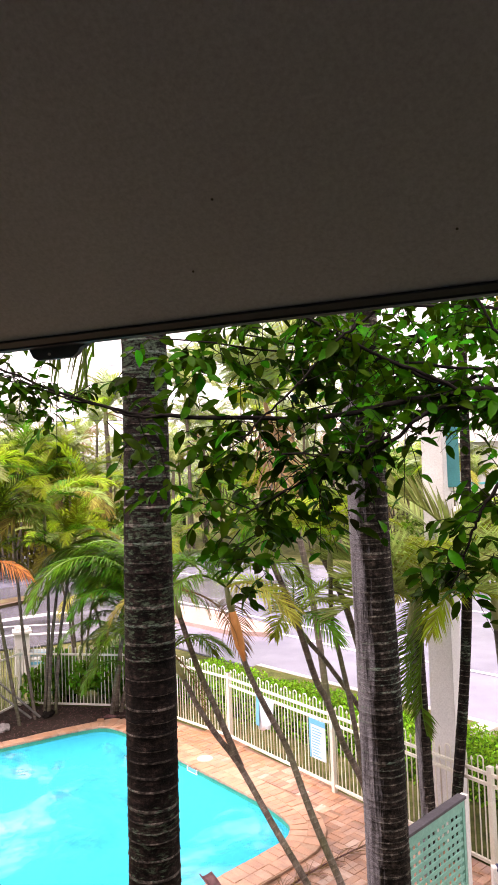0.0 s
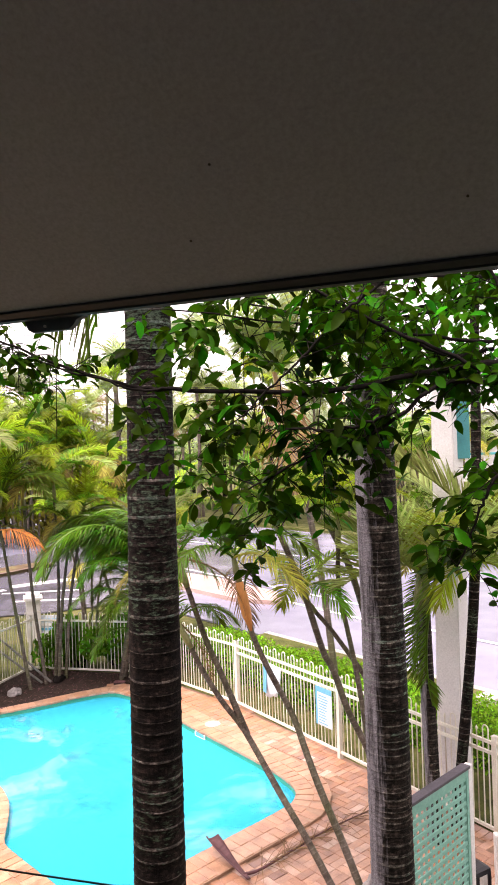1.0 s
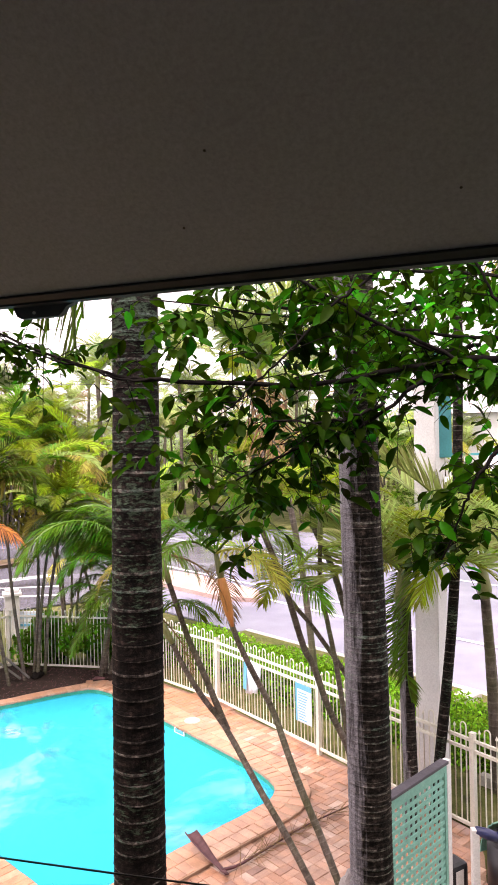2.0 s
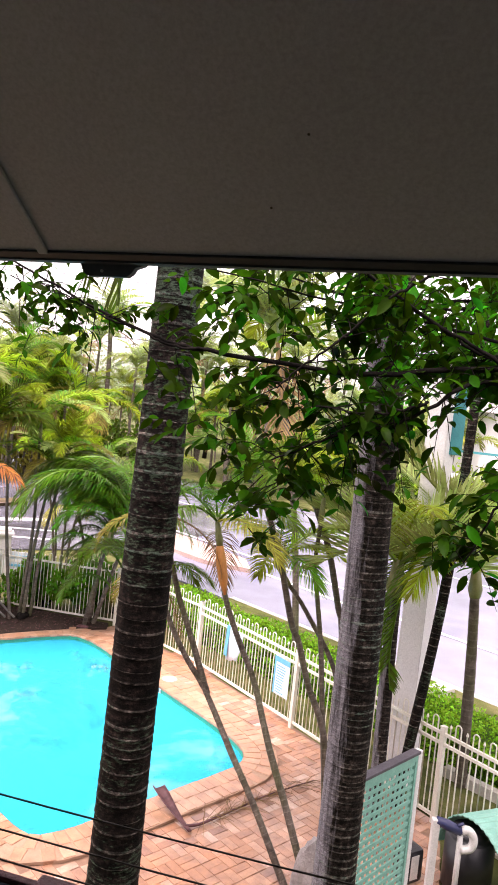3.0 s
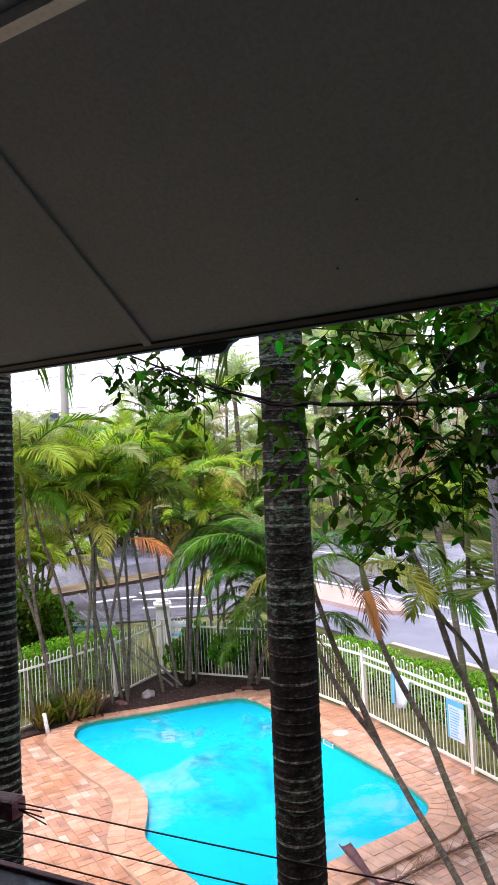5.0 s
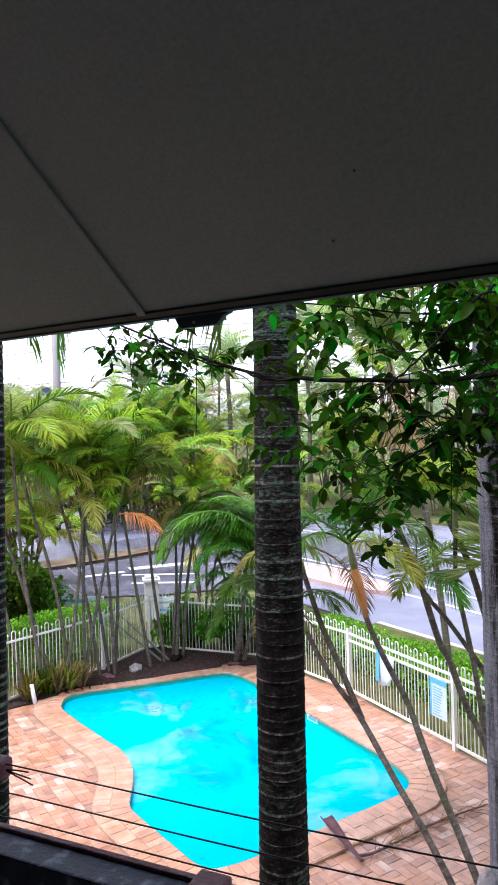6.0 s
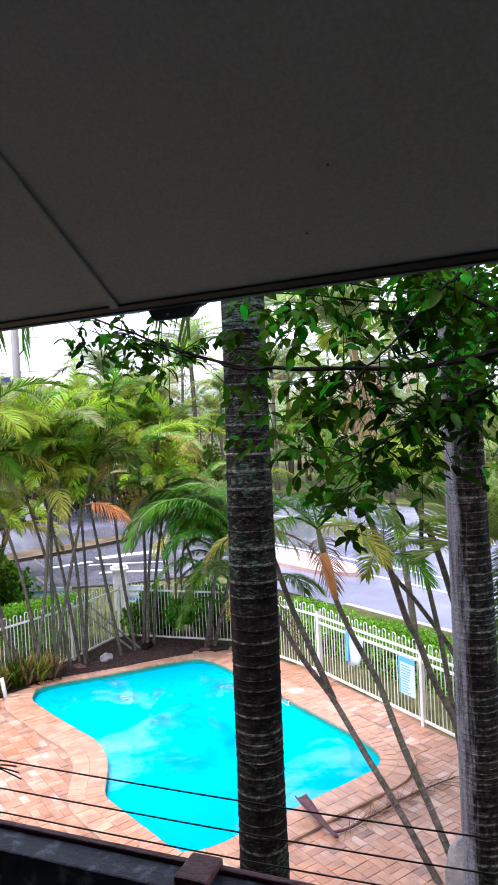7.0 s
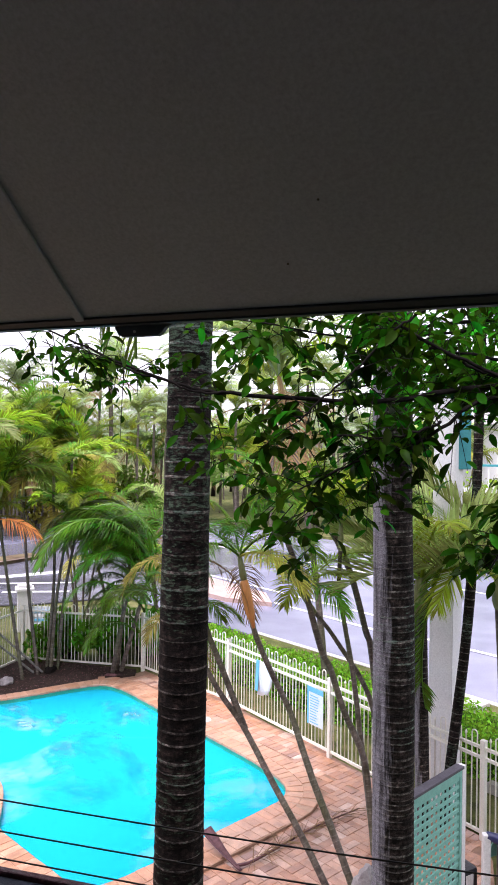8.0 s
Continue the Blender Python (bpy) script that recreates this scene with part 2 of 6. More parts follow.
PAVER_TONES = [(0.0, (0.26, 0.145, 0.115)), (0.2, (0.36, 0.18, 0.11)), (0.5, (0.45, 0.245, 0.155)), (0.8, (0.50, 0.295, 0.20)), (1.0, (0.58, 0.41, 0.325))]
BRICK = paver_material("terracotta_paver", PAVER_TONES, "object", (0.40, 0.17, 0.075), 0.75)
BRICK_MASS = paver_material("terracotta_paver_mass", PAVER_TONES, "island", (0.40, 0.17, 0.075), 0.75)
COPING = paver_material("pale_coping_brick", [(0.0, (0.41, 0.205, 0.115)), (0.5, (0.47, 0.255, 0.155)), (1.0, (0.53, 0.315, 0.205))], "object", (0.52, 0.25, 0.135), 0.6, (0.3, 0.5))
MORTAR = surface("sandy_joint", [(0.3, (0.24, 0.13, 0.085)), (0.7, (0.36, 0.22, 0.145))], 8, 90, (0.6, 0.9), 0.4)
COPING_JOINT = surface("pale_coping_joint", [(0.3, (0.36, 0.21, 0.135)), (0.7, (0.48, 0.31, 0.21))], 8, 90, (0.6, 0.9), 0.4)
SOIL = surface("dark_mulch", [(0.3, (0.022, 0.013, 0.010)), (0.6, (0.055, 0.034, 0.026)), (0.8, (0.10, 0.065, 0.05))], 9, 60, (0.7, 0.95), 1.0, 0.03, spec=0.2)
GRASS = surface("rough_grass", [(0.3, (0.055, 0.07, 0.02)), (0.5, (0.11, 0.125, 0.035)), (0.7, (0.20, 0.18, 0.08))], 2.2, 70, (0.8, 0.95), 0.8, 0.02, spec=0.15)
WET_STREET = surface("dark_wet_asphalt", [(0.3, (0.085, 0.085, 0.105)), (0.5, (0.15, 0.15, 0.185)), (0.7, (0.25, 0.25, 0.31))], 0.35, 40, (0.08, 0.3), 0.15, 0.003)
# pale lilac base: the sky's reflection on the wet road put into the colour
ASPHALT = surface("wet_asphalt", [(0.3, (0.20, 0.205, 0.285)), (0.7, (0.29, 0.295, 0.385))], 0.6, 60, (0.12, 0.3), 0.15, 0.003)
LITTER = surface("shaded_grass_and_litter", [(0.3, (0.05, 0.06, 0.018)), (0.5, (0.11, 0.125, 0.036)), (0.7, (0.21, 0.19, 0.085))], 3.5, 70, (0.8, 0.95), 0.9, 0.02, spec=0.12)
VERGE_BROWN = surface("leaf_strewn_verge", [(0.3, (0.07, 0.05, 0.03)), (0.5, (0.14, 0.10, 0.06)), (0.7, (0.20, 0.19, 0.08))], 1.6, 60, (0.8, 0.95), 0.8, 0.02, spec=0.15)
SOIL_KERB = surface("stained_kerb", [(0.3, (0.10, 0.065, 0.05)), (0.7, (0.19, 0.13, 0.10))], 3, 50, (0.5, 0.8), 0.2)
KERB = surface("concrete_kerb", [(0.3, (0.42, 0.40, 0.36)), (0.7, (0.58, 0.55, 0.5))], 3, 50, (0.5, 0.8), 0.2)
PINK = surface("pink_paving", [(0.3, (0.42, 0.28, 0.24)), (0.7, (0.55, 0.40, 0.35))], 2, 30, (0.3, 0.6), 0.2)
LINE = surface("road_paint", [(0.3, (0.62, 0.62, 0.62)), (0.7, (0.8, 0.8, 0.8))], 4, 60, (0.3, 0.6), 0.1)
SHELL = surface("aqua_pool_plaster", [(0.3, (0.01, 0.50, 0.62)), (0.7, (0.02, 0.56, 0.68))], 1.2, 30, (0.5, 0.7), 0.0)
BAND = surface("green_waterline", [(0.3, (0.01, 0.30, 0.20)), (0.7, (0.02, 0.40, 0.28))], 4, 40, (0.3, 0.5), 0.05)
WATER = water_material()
CREAM = surface("cream_powder_coat", [(0.3, (0.78, 0.75, 0.64)), (0.7, (0.85, 0.82, 0.73))], 8, 80, (0.3, 0.5), 0.05)
PALM_A = trunk_material("palm_bark_dark", (0.0020, 0.0015, 0.0014), (0.046, 0.033, 0.029), (0.095, 0.145, 0.095), 0.07)
SCAR_A = trunk_material("palm_scar_dark", (0.03, 0.026, 0.024), (0.30, 0.27, 0.25), (0.15, 0.23, 0.18), 0.10)
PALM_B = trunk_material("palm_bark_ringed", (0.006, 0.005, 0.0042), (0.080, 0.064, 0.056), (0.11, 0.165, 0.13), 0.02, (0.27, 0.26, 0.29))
PALM_C = trunk_material("palm_bark_close_ringed", (0.004, 0.0035, 0.003), (0.032, 0.028, 0.025), (0.07, 0.12, 0.085), 0.02)
SCAR_C = trunk_material("palm_scar_green", (0.07, 0.078, 0.07), (0.27, 0.285, 0.25), (0.15, 0.25, 0.185), 0.1)
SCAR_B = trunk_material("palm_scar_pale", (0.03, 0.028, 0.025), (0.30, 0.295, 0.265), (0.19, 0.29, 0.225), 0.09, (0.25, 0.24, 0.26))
STEM = stem_material("thin_palm_stem", (0.055, 0.042, 0.034), (0.165, 0.135, 0.112), (0.095, 0.10, 0.045))
SCAR_S = stem_material("thin_stem_scar", (0.10, 0.083, 0.068), (0.22, 0.185, 0.155), (0.13, 0.135, 0.075))
SCARS = {"palm_bark_dark": SCAR_A, "palm_bark_ringed": SCAR_B, "palm_bark_close_ringed": SCAR_C, "thin_palm_stem": SCAR_S}
CANE_YELLOW = surface("golden_cane_shaft", [(0.3, (0.30, 0.25, 0.04)), (0.7, (0.46, 0.34, 0.09))], 6, 40, (0.35, 0.55), 0.2)
STEM_GREEN = surface("green_crownshaft", [(0.3, (0.14, 0.17, 0.05)), (0.7, (0.26, 0.26, 0.11))], 6, 40, (0.35, 0.55), 0.2)
ORANGE = surface("orange_leaf_sheath", [(0.3, (0.60, 0.20, 0.04)), (0.7, (0.75, 0.34, 0.10))], 8, 50, (0.4, 0.6), 0.2, stretch=(1, 1, 0.2))
FROND = surface("palm_frond_green", [(0.3, (0.038, 0.125, 0.004)), (0.7, (0.15, 0.30, 0.014))], 1.5, 30, (0.4, 0.55), 0.1, vary=0.5, island=0.5, trans=0.48, spec=0.2)
FROND_LIGHT = surface("palm_frond_light", [(0.3, (0.17, 0.30, 0.006)), (0.7, (0.40, 0.51, 0.03))], 1.5, 30, (0.4, 0.55), 0.1, vary=0.45, island=0.5, trans=0.5, spec=0.2)
FROND_DEEP = surface("palm_frond_deep", [(0.3, (0.036, 0.125, 0.003)), (0.7, (0.15, 0.32, 0.014))], 1.5, 30, (0.25, 0.4), 0.1, vary=0.5, island=0.6, trans=0.38, spec=0.35)
# pale green; on the far palms it stands in for distance haze
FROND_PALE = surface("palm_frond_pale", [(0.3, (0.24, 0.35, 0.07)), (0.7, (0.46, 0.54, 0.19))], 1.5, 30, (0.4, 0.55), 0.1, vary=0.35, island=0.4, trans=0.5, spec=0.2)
# distance haze put into the leaf colour of far crowns and trees
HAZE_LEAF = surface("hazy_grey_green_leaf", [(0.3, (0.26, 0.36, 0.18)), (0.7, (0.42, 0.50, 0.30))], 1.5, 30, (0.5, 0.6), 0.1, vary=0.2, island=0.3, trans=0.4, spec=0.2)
FROND_YELLOW = surface("palm_frond_yellowed", [(0.3, (0.21, 0.21, 0.02)), (0.7, (0.38, 0.33, 0.06))], 1.5, 30, (0.5, 0.65), 0.1, vary=0.35, island=0.35, trans=0.3, spec=0.2)
FROND_DEAD = surface("palm_frond_dead", [(0.3, (0.68, 0.19, 0.03)), (0.7, (0.82, 0.36, 0.11))], 1.5, 30, (0.5, 0.7), 0.1, island=0.3, trans=0.35)
FROND_TAN = surface("palm_frond_bleached", [(0.3, (0.42, 0.33, 0.19)), (0.7, (0.62, 0.53, 0.36))], 1.5, 30, (0.5, 0.7), 0.1, island=0.25, trans=0.35, spec=0.15)
FROND_DRY = surface("palm_frond_dry", [(0.3, (0.19, 0.11, 0.05)), (0.7, (0.34, 0.22, 0.11))], 1.5, 30, (0.6, 0.8), 0.1, island=0.3, trans=0.2, spec=0.15)
LEAF = surface("glossy_leaf", [(0.3, (0.007, 0.055, 0.0012)), (0.7, (0.045, 0.24, 0.006))], 3, 40, (0.35, 0.5), 0.1, vary=0.5, island=0.6, trans=0.5, spec=0.04)
# lighter green for the leaves on the back branches
LEAF_LIGHT = surface("lighter_leaf", [(0.3, (0.018, 0.12, 0.003)), (0.7, (0.085, 0.37, 0.010))], 3, 40, (0.35, 0.5), 0.1, island=0.65, trans=0.5, spec=0.05)
BARK = surface("dark_branch_bark", [(0.3, (0.004, 0.003, 0.0026)), (0.7, (0.015, 0.012, 0.010))], 20, 120, (0.7, 0.9), 0.6, spec=0.1)
HEDGE = surface("hedge_leaf", [(0.3, (0.11, 0.33, 0.01)), (0.7, (0.27, 0.55, 0.03))], 2, 40, (0.5, 0.65), 0.1, island=0.4, trans=0.3, spec=0.12)
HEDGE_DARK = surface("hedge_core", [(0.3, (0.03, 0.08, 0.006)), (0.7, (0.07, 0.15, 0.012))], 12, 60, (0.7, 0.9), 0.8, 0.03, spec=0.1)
LATTICE = surface("sea_green_paint", [(0.3, (0.17, 0.44, 0.36)), (0.7, (0.26, 0.54, 0.46))], 8, 60, (0.35, 0.6), 0.15, spec=0.3)
CAP_GREY = surface("weathered_cap", [(0.3, (0.06, 0.055, 0.068)), (0.7, (0.12, 0.11, 0.13))], 8, 60, (0.5, 0.7), 0.3, spec=0.3)
WHITE = surface("white_paint", [(0.3, (0.74, 0.73, 0.73)), (0.7, (0.84, 0.83, 0.83))], 2, 50, (0.4, 0.6), 0.06)
TEAL = surface("teal_sign_paint", [(0.3, (0.02, 0.24, 0.27)), (0.7, (0.04, 0.32, 0.35))], 3, 40, (0.3, 0.5), 0.05)
BLACK = surface("black_plastic", [(0.3, (0.012, 0.012, 0.016)), (0.7, (0.03, 0.03, 0.036))], 6, 60, (0.3, 0.5), 0.1)
NAVY = surface("navy_plastic", [(0.3, (0.02, 0.025, 0.09)), (0.7, (0.04, 0.05, 0.14))], 6, 60, (0.3, 0.5), 0.1)
PVC = surface("white_pvc", [(0.3, (0.68, 0.68, 0.66)), (0.7, (0.8, 0.8, 0.78))], 8, 60, (0.25, 0.4), 0.03)
HOSE = surface("pale_hose", [(0.3, (0.36, 0.68, 0.74)), (0.7, (0.5, 0.78, 0.82))], 8, 60, (0.3, 0.5), 0.03)
SIGN_BLUE = surface("sign_blue", [(0.3, (0.10, 0.42, 0.62)), (0.7, (0.16, 0.50, 0.70))], 5, 50, (0.3, 0.5), 0.03)
SIGN_WHITE = surface("sign_white", [(0.3, (0.62, 0.70, 0.78)), (0.7, (0.72, 0.78, 0.84))], 5, 50, (0.3, 0.5), 0.03)
SPATHE = surface("brown_palm_spathe", [(0.3, (0.075, 0.028, 0.032)), (0.7, (0.17, 0.075, 0.08))], 5, 60, (0.4, 0.6), 0.3, stretch=(4, 1, 1), spec=0.3)
ROCK = surface("grey_rock", [(0.3, (0.22, 0.2, 0.2)), (0.7, (0.40, 0.37, 0.36))], 5, 40, (0.6, 0.8), 0.7, 0.02)
POLE = surface("grey_timber_pole", [(0.3, (0.17, 0.16, 0.15)), (0.7, (0.28, 0.27, 0.25))], 2, 40, (0.6, 0.8), 0.3, stretch=(1, 1, 0.2))
GLASS = surface("dark_window_glass", [(0.3, (0.02, 0.025, 0.03)), (0.7, (0.05, 0.06, 0.07))], 1, 20, (0.05, 0.12), 0.0)
CAR_WHITE = surface("white_car_paint", [(0.3, (0.7, 0.7, 0.7)), (0.7, (0.8, 0.8, 0.8))], 1, 30, (0.15, 0.25), 0.0, coat=0.5)
CAR_GREY = surface("silver_car_paint", [(0.3, (0.4, 0.42, 0.45)), (0.7, (0.5, 0.52, 0.55))], 1, 30, (0.15, 0.25), 0.0, coat=0.5)
ROOF = surface("grey_roof_sheet", [(0.3, (0.3, 0.29, 0.28)), (0.7, (0.42, 0.4, 0.38))], 1, 20, (0.4, 0.6), 0.2)


# ---- mesh helpers ----
def mesh_of(name, verts, faces, material, smooth=False):
    me = bpy.data.meshes.new(name)
    me.from_pydata([tuple(v) for v in verts], [], faces)
    me.materials.append(material)
    if smooth:
        me.polygons.foreach_set("use_smooth", [True] * len(me.polygons))
    me.update()
    return me


def piece(name, me, parent=None, m=None, label=""):
    ob = new(name, me)
    if parent is not None:
        ob.parent = parent
    if m is not None:
        ob.matrix_basis = m
    return tagged(ob, label) if label else ob


def part(name, bm, material, parent=None, label="", smooth=False, m=None):
    me = bpy.data.meshes.new(name)
    bm.normal_update()
    bm.to_mesh(me)
    bm.free()
    me.materials.append(material)
    if smooth:
        me.polygons.foreach_set("use_smooth", [True] * len(me.polygons))
    return piece(name, me, parent, m, label)


def thing(name, label, category, m=None, group="", kind=""):
    ob = new(name)
    ob.empty_display_size = 0.1
    if m is not None:
        ob.matrix_basis = m
    return tagged(ob, label, category, group, kind)


def box(bm, x0, y0, z0, x1, y1, z1, bevel=0.0, m=None):
    vs = [bm.verts.new((x, y, z)) for x in (x0, x1) for y in (y0, y1) for z in (z0, z1)]
    fs = [bm.faces.new([vs[i] for i in q]) for q in ((0, 1, 3, 2), (4, 6, 7, 5), (0, 4, 5, 1), (2, 3, 7, 6), (0, 2, 6, 4), (1, 5, 7, 3))]
    if bevel:
        es = list({e for f in fs for e in f.edges})
        r = bmesh.ops.bevel(bm, geom=es, offset=bevel, segments=2, affect="EDGES", profile=0.6)
        vs = list({v for f in r["faces"] for v in f.verts} | {v for v in vs if v.is_valid})
    if m is not None:
        for v in vs:
            v.co = m @ v.co
    return bm


def tube_data(pts, radii, n=8, caps=True):
    """Vertices and faces of a tube along pts."""
    pts = [Vector(p) for p in pts]
    if not hasattr(radii, "__len__"):
        radii = [radii] * len(pts)
    verts, faces = [], []
    up = Vector((0, 0, 1)) if abs((pts[-1] - pts[0]).normalized().z) < 0.9 else Vector((0, 1, 0))
    for i, (p, r) in enumerate(zip(pts, radii)):
        d = (pts[min(i + 1, len(pts) - 1)] - pts[max(i - 1, 0)]).normalized()
        a = d.cross(up).normalized()
        b = a.cross(d)
        verts += [p + r * (math.cos(k * math.tau / n) * a + math.sin(k * math.tau / n) * b) for k in range(n)]
    for i in range(len(pts) - 1):
        faces += [(i * n + k, i * n + (k + 1) % n, (i + 1) * n + (k + 1) % n, (i + 1) * n + k) for k in range(n)]
    if caps:
        faces += [tuple(range(n))[::-1], tuple(range(len(verts) - n, len(verts)))]
    return verts, faces


def tube(name, pts, radii, material, parent=None, n=8, label="", smooth=True, m=None):
    return piece(name, mesh_of(name, *tube_data(pts, radii, n), material, smooth), parent, m, label)


def spline(ctrl, steps, closed=False):
    """Catmull-Rom points through ctrl."""
    c = [Vector(p) for p in ctrl]
    n, out = len(c), []
    for i in range(n if closed else n - 1):
        a, b = c[i], c[(i + 1) % n]
        p = c[i - 1] if closed or i else a - (b - a)
        q = c[(i + 2) % n] if closed or i + 2 < n else b + (b - a)
        for k in range(steps):
            t = k / steps
            out.append(0.5 * (2 * a + (b - p) * t + (2 * p - 5 * a + 4 * b - q) * t * t + (3 * a - p - 3 * b + q) * t ** 3))
    return out if closed else out + [c[-1]]


def filled(name, loops, z, material, thick=0.0):
    """A flat sheet between closed loops of (x, y): the first is its rim, the others holes."""
    bm = bmesh.new()
    edges = []
    for lp in loops:
        vs = [bm.verts.new((p[0], p[1], z)) for p in lp]
        edges += [bm.edges.new((vs[i], vs[(i + 1) % len(vs)])) for i in range(len(vs))]
    bmesh.ops.triangle_fill(bm, edges=edges, use_beauty=True, use_dissolve=False)
    bmesh.ops.recalc_face_normals(bm, faces=bm.faces)
    if bm.faces and sum(f.normal.z for f in bm.faces) < 0:
        bmesh.ops.reverse_faces(bm, faces=bm.faces)
    if thick:
        top = list(bm.faces)
        ret = bmesh.ops.extrude_face_region(bm, geom=top)
        for g in ret["geom"]:
            if isinstance(g, bmesh.types.BMVert):
                g.co.z -= thick
        bmesh.ops.recalc_face_normals(bm, faces=bm.faces)
    return part(name, bm, material)


def inside(x, y, poly):
    hit = False
    for i in range(len(poly)):
        (x0, y0), (x1, y1) = poly[i][:2], poly[i - 1][:2]
        if (y0 > y) != (y1 > y) and x < (x1 - x0) * (y - y0) / (y1 - y0) + x0:
            hit = not hit
    return hit


# ---- the lie of the land ----
ROAD = Vector((-0.664, 0.748))      # along the street and the fence
OUT = Vector((0.748, 0.664))        # from the pool towards the street


def lot(along, out, z=0.0):
    p = ROAD * along + OUT * out
    return Vector((p.x, p.y, z))


POOL = spline([(-5.30, 11.30, 0), (-5.33, 11.62, 0), (-5.10, 11.87, 0), (-4.73, 12.06, 0), (-3.83, 12.55, 0), (-3.37, 12.84, 0), (-2.98, 13.03, 0),
               (-2.75, 13.06, 0), (-2.5, 12.92, 0), (-2.12, 12.52, 0), (-1.1, 11.25, 0), (-0.21, 10.14, 0), (0.1, 9.72, 0), (0.3, 9.37, 0), (0.36, 9.1, 0),
               (0.27, 8.82, 0), (0.04, 8.58, 0), (-0.51, 8.06, 0), (-1.31, 7.29, 0), (-1.6, 7.07, 0), (-1.77, 7.02, 0), (-1.94, 7.09, 0), (-2.27, 7.39, 0),
               (-2.9, 7.99, 0), (-3.04, 8.2, 0), (-3.1, 8.42, 0), (-3.2, 8.8, 0), (-3.34, 9.16, 0), (-3.65, 9.62, 0), (-4.0, 9.93, 0), (-4.58, 10.45, 0),
               (-4.95, 10.8, 0), (-5.19, 11.05, 0)], 5, True)


def even_loop(loop, step):
    """Points at even steps along a closed loop, with the outward normal."""
    n = len(loop)
    lens = [(loop[(i + 1) % n] - loop[i]).length for i in range(n)]
    total = sum(lens)
    count = round(total / step)
    out, i, run = [], 0, 0.0
    area = sum(loop[k].x * loop[(k + 1) % n].y - loop[(k + 1) % n].x * loop[k].y for k in range(n))
    for k in range(count):
        want = k * total / count
        while run + lens[i] < want:
            run += lens[i]
            i += 1
        a, b = loop[i], loop[(i + 1) % n]
        d = (b - a).normalized()
        nrm = Vector((d.y, -d.x, 0)) * (1 if area > 0 else -1)
        out.append((a.lerp(b, (want - run) / lens[i]), nrm))
    return out


def offset_loop(dist, step=0.15):
    return [p + n * dist for p, n in even_loop(POOL, step)]


# ---- ground, street ----
far = 1500
tagged(filled("ground", [[(-far, -far), (far, -far), (far, far), (-far, far)], offset_loop(0.1)], -0.2, GRASS), "rough damp grass and earth to the horizon", "ground", kind="structure")


def strip(name, a0, a1, o0, o1, z, material, thick, label, category):
    ob = filled(name, [[lot(a0, o0), lot(a0, o1), lot(a1, o1), lot(a1, o0)]], z, material, thick)
    return tagged(ob, label, category, kind="structure")


strip("road", -60, 90, 11.35, 26.0, -0.15, ASPHALT, 0.04, "wet grey asphalt street beyond the hedge", "road")
strip("pavement", -60, 12.6, 10.4, 11.2, -0.03, GRASS, 0.17, "narrow grass verge beside the street", "verge")
strip("kerb", -60, 12.6, 11.2, 11.35, -0.02, KERB, 0.17, "pale concrete kerb", "kerb")
strip("lawn", -60, 12.6, 7.47, 10.4, -0.06, LITTER, 0.14, "thin grass strip behind the fence", "grass")
strip("edging", -2.0, 4.9, 8.32, 8.44, 0.07, KERB, 0.16, "pale concrete edging in front of the hedge", "edging")
side = [(-40, 36), (-20, 24.2), (-9.5, 19.5), (-6.2, 20.2), (-3.5, 21.5), (2, 30), (-8, 36), (-12, 30), (-30, 44)]
tagged(filled("side_street", [side], -0.146, WET_STREET, 0.03), "wet asphalt side street joining the road", "road", kind="structure")


def line(a, b, width, z=-0.135, name="road_marking", material=LINE, label="worn white road marking"):
    a, b = Vector((a[0], a[1], 0)), Vector((b[0], b[1], 0))
    d = (b - a).normalized()
    s = Vector((-d.y, d.x, 0)) * width / 2
    tagged(filled(name, [[a - s, b - s, b + s, a + s]], z, material, 0.004), label, "road marking", kind="structure")


line(lot(-40, 14.3), lot(11, 14.3), 0.14)
line(lot(11, 14.0), lot(15, 14.2), 0.14)
line(lot(11.5, 15.2), lot(24, 15.6), 0.14)
line(lot(-40, 20.2), lot(60, 20.2), 0.14)
line((-9.7, 22.6), (-8.5, 23.6), 0.3)
line((-8.5, 24.1), (-6.6, 25.3), 0.5)
line((-7.6, 21.7), (-5.6, 21.9), 0.22)
line((-8.4, 23.0), (-5.8, 23.3), 0.18)
tagged(filled("traffic_island", [[lot(14.7, 13.8), lot(15.8, 14.6), lot(19.0, 14.9), lot(22, 14.6), lot(19, 13.2), lot(16, 13.2)]], -0.03, PINK, 0.12), "pink paved traffic island with a kerb", "traffic island", kind="structure")
strip("far_verge", -60, 90, 26.0, 60.0, -0.03, GRASS, 0.17, "grass verge across the street", "verge")
CORNER = [(-16.0, 18.6), (-10.6, 24.75), (-9.4, 26.35), (-8.2, 28.25), (-8.9, 28.8), (-10.3, 27.2), (-11.7, 25.6), (-17.0, 19.6)]
tagged(filled("corner_verge", [CORNER], -0.035, VERGE_BROWN, 0.11), "brown leaf-strewn verge between the wet streets", "verge", kind="structure")
for a, b in zip(CORNER[:4], CORNER[1:4]):
    line(a, b, 0.2, -0.02, "corner_kerb", SOIL_KERB, "dark brown kerb edge of the corner verge")

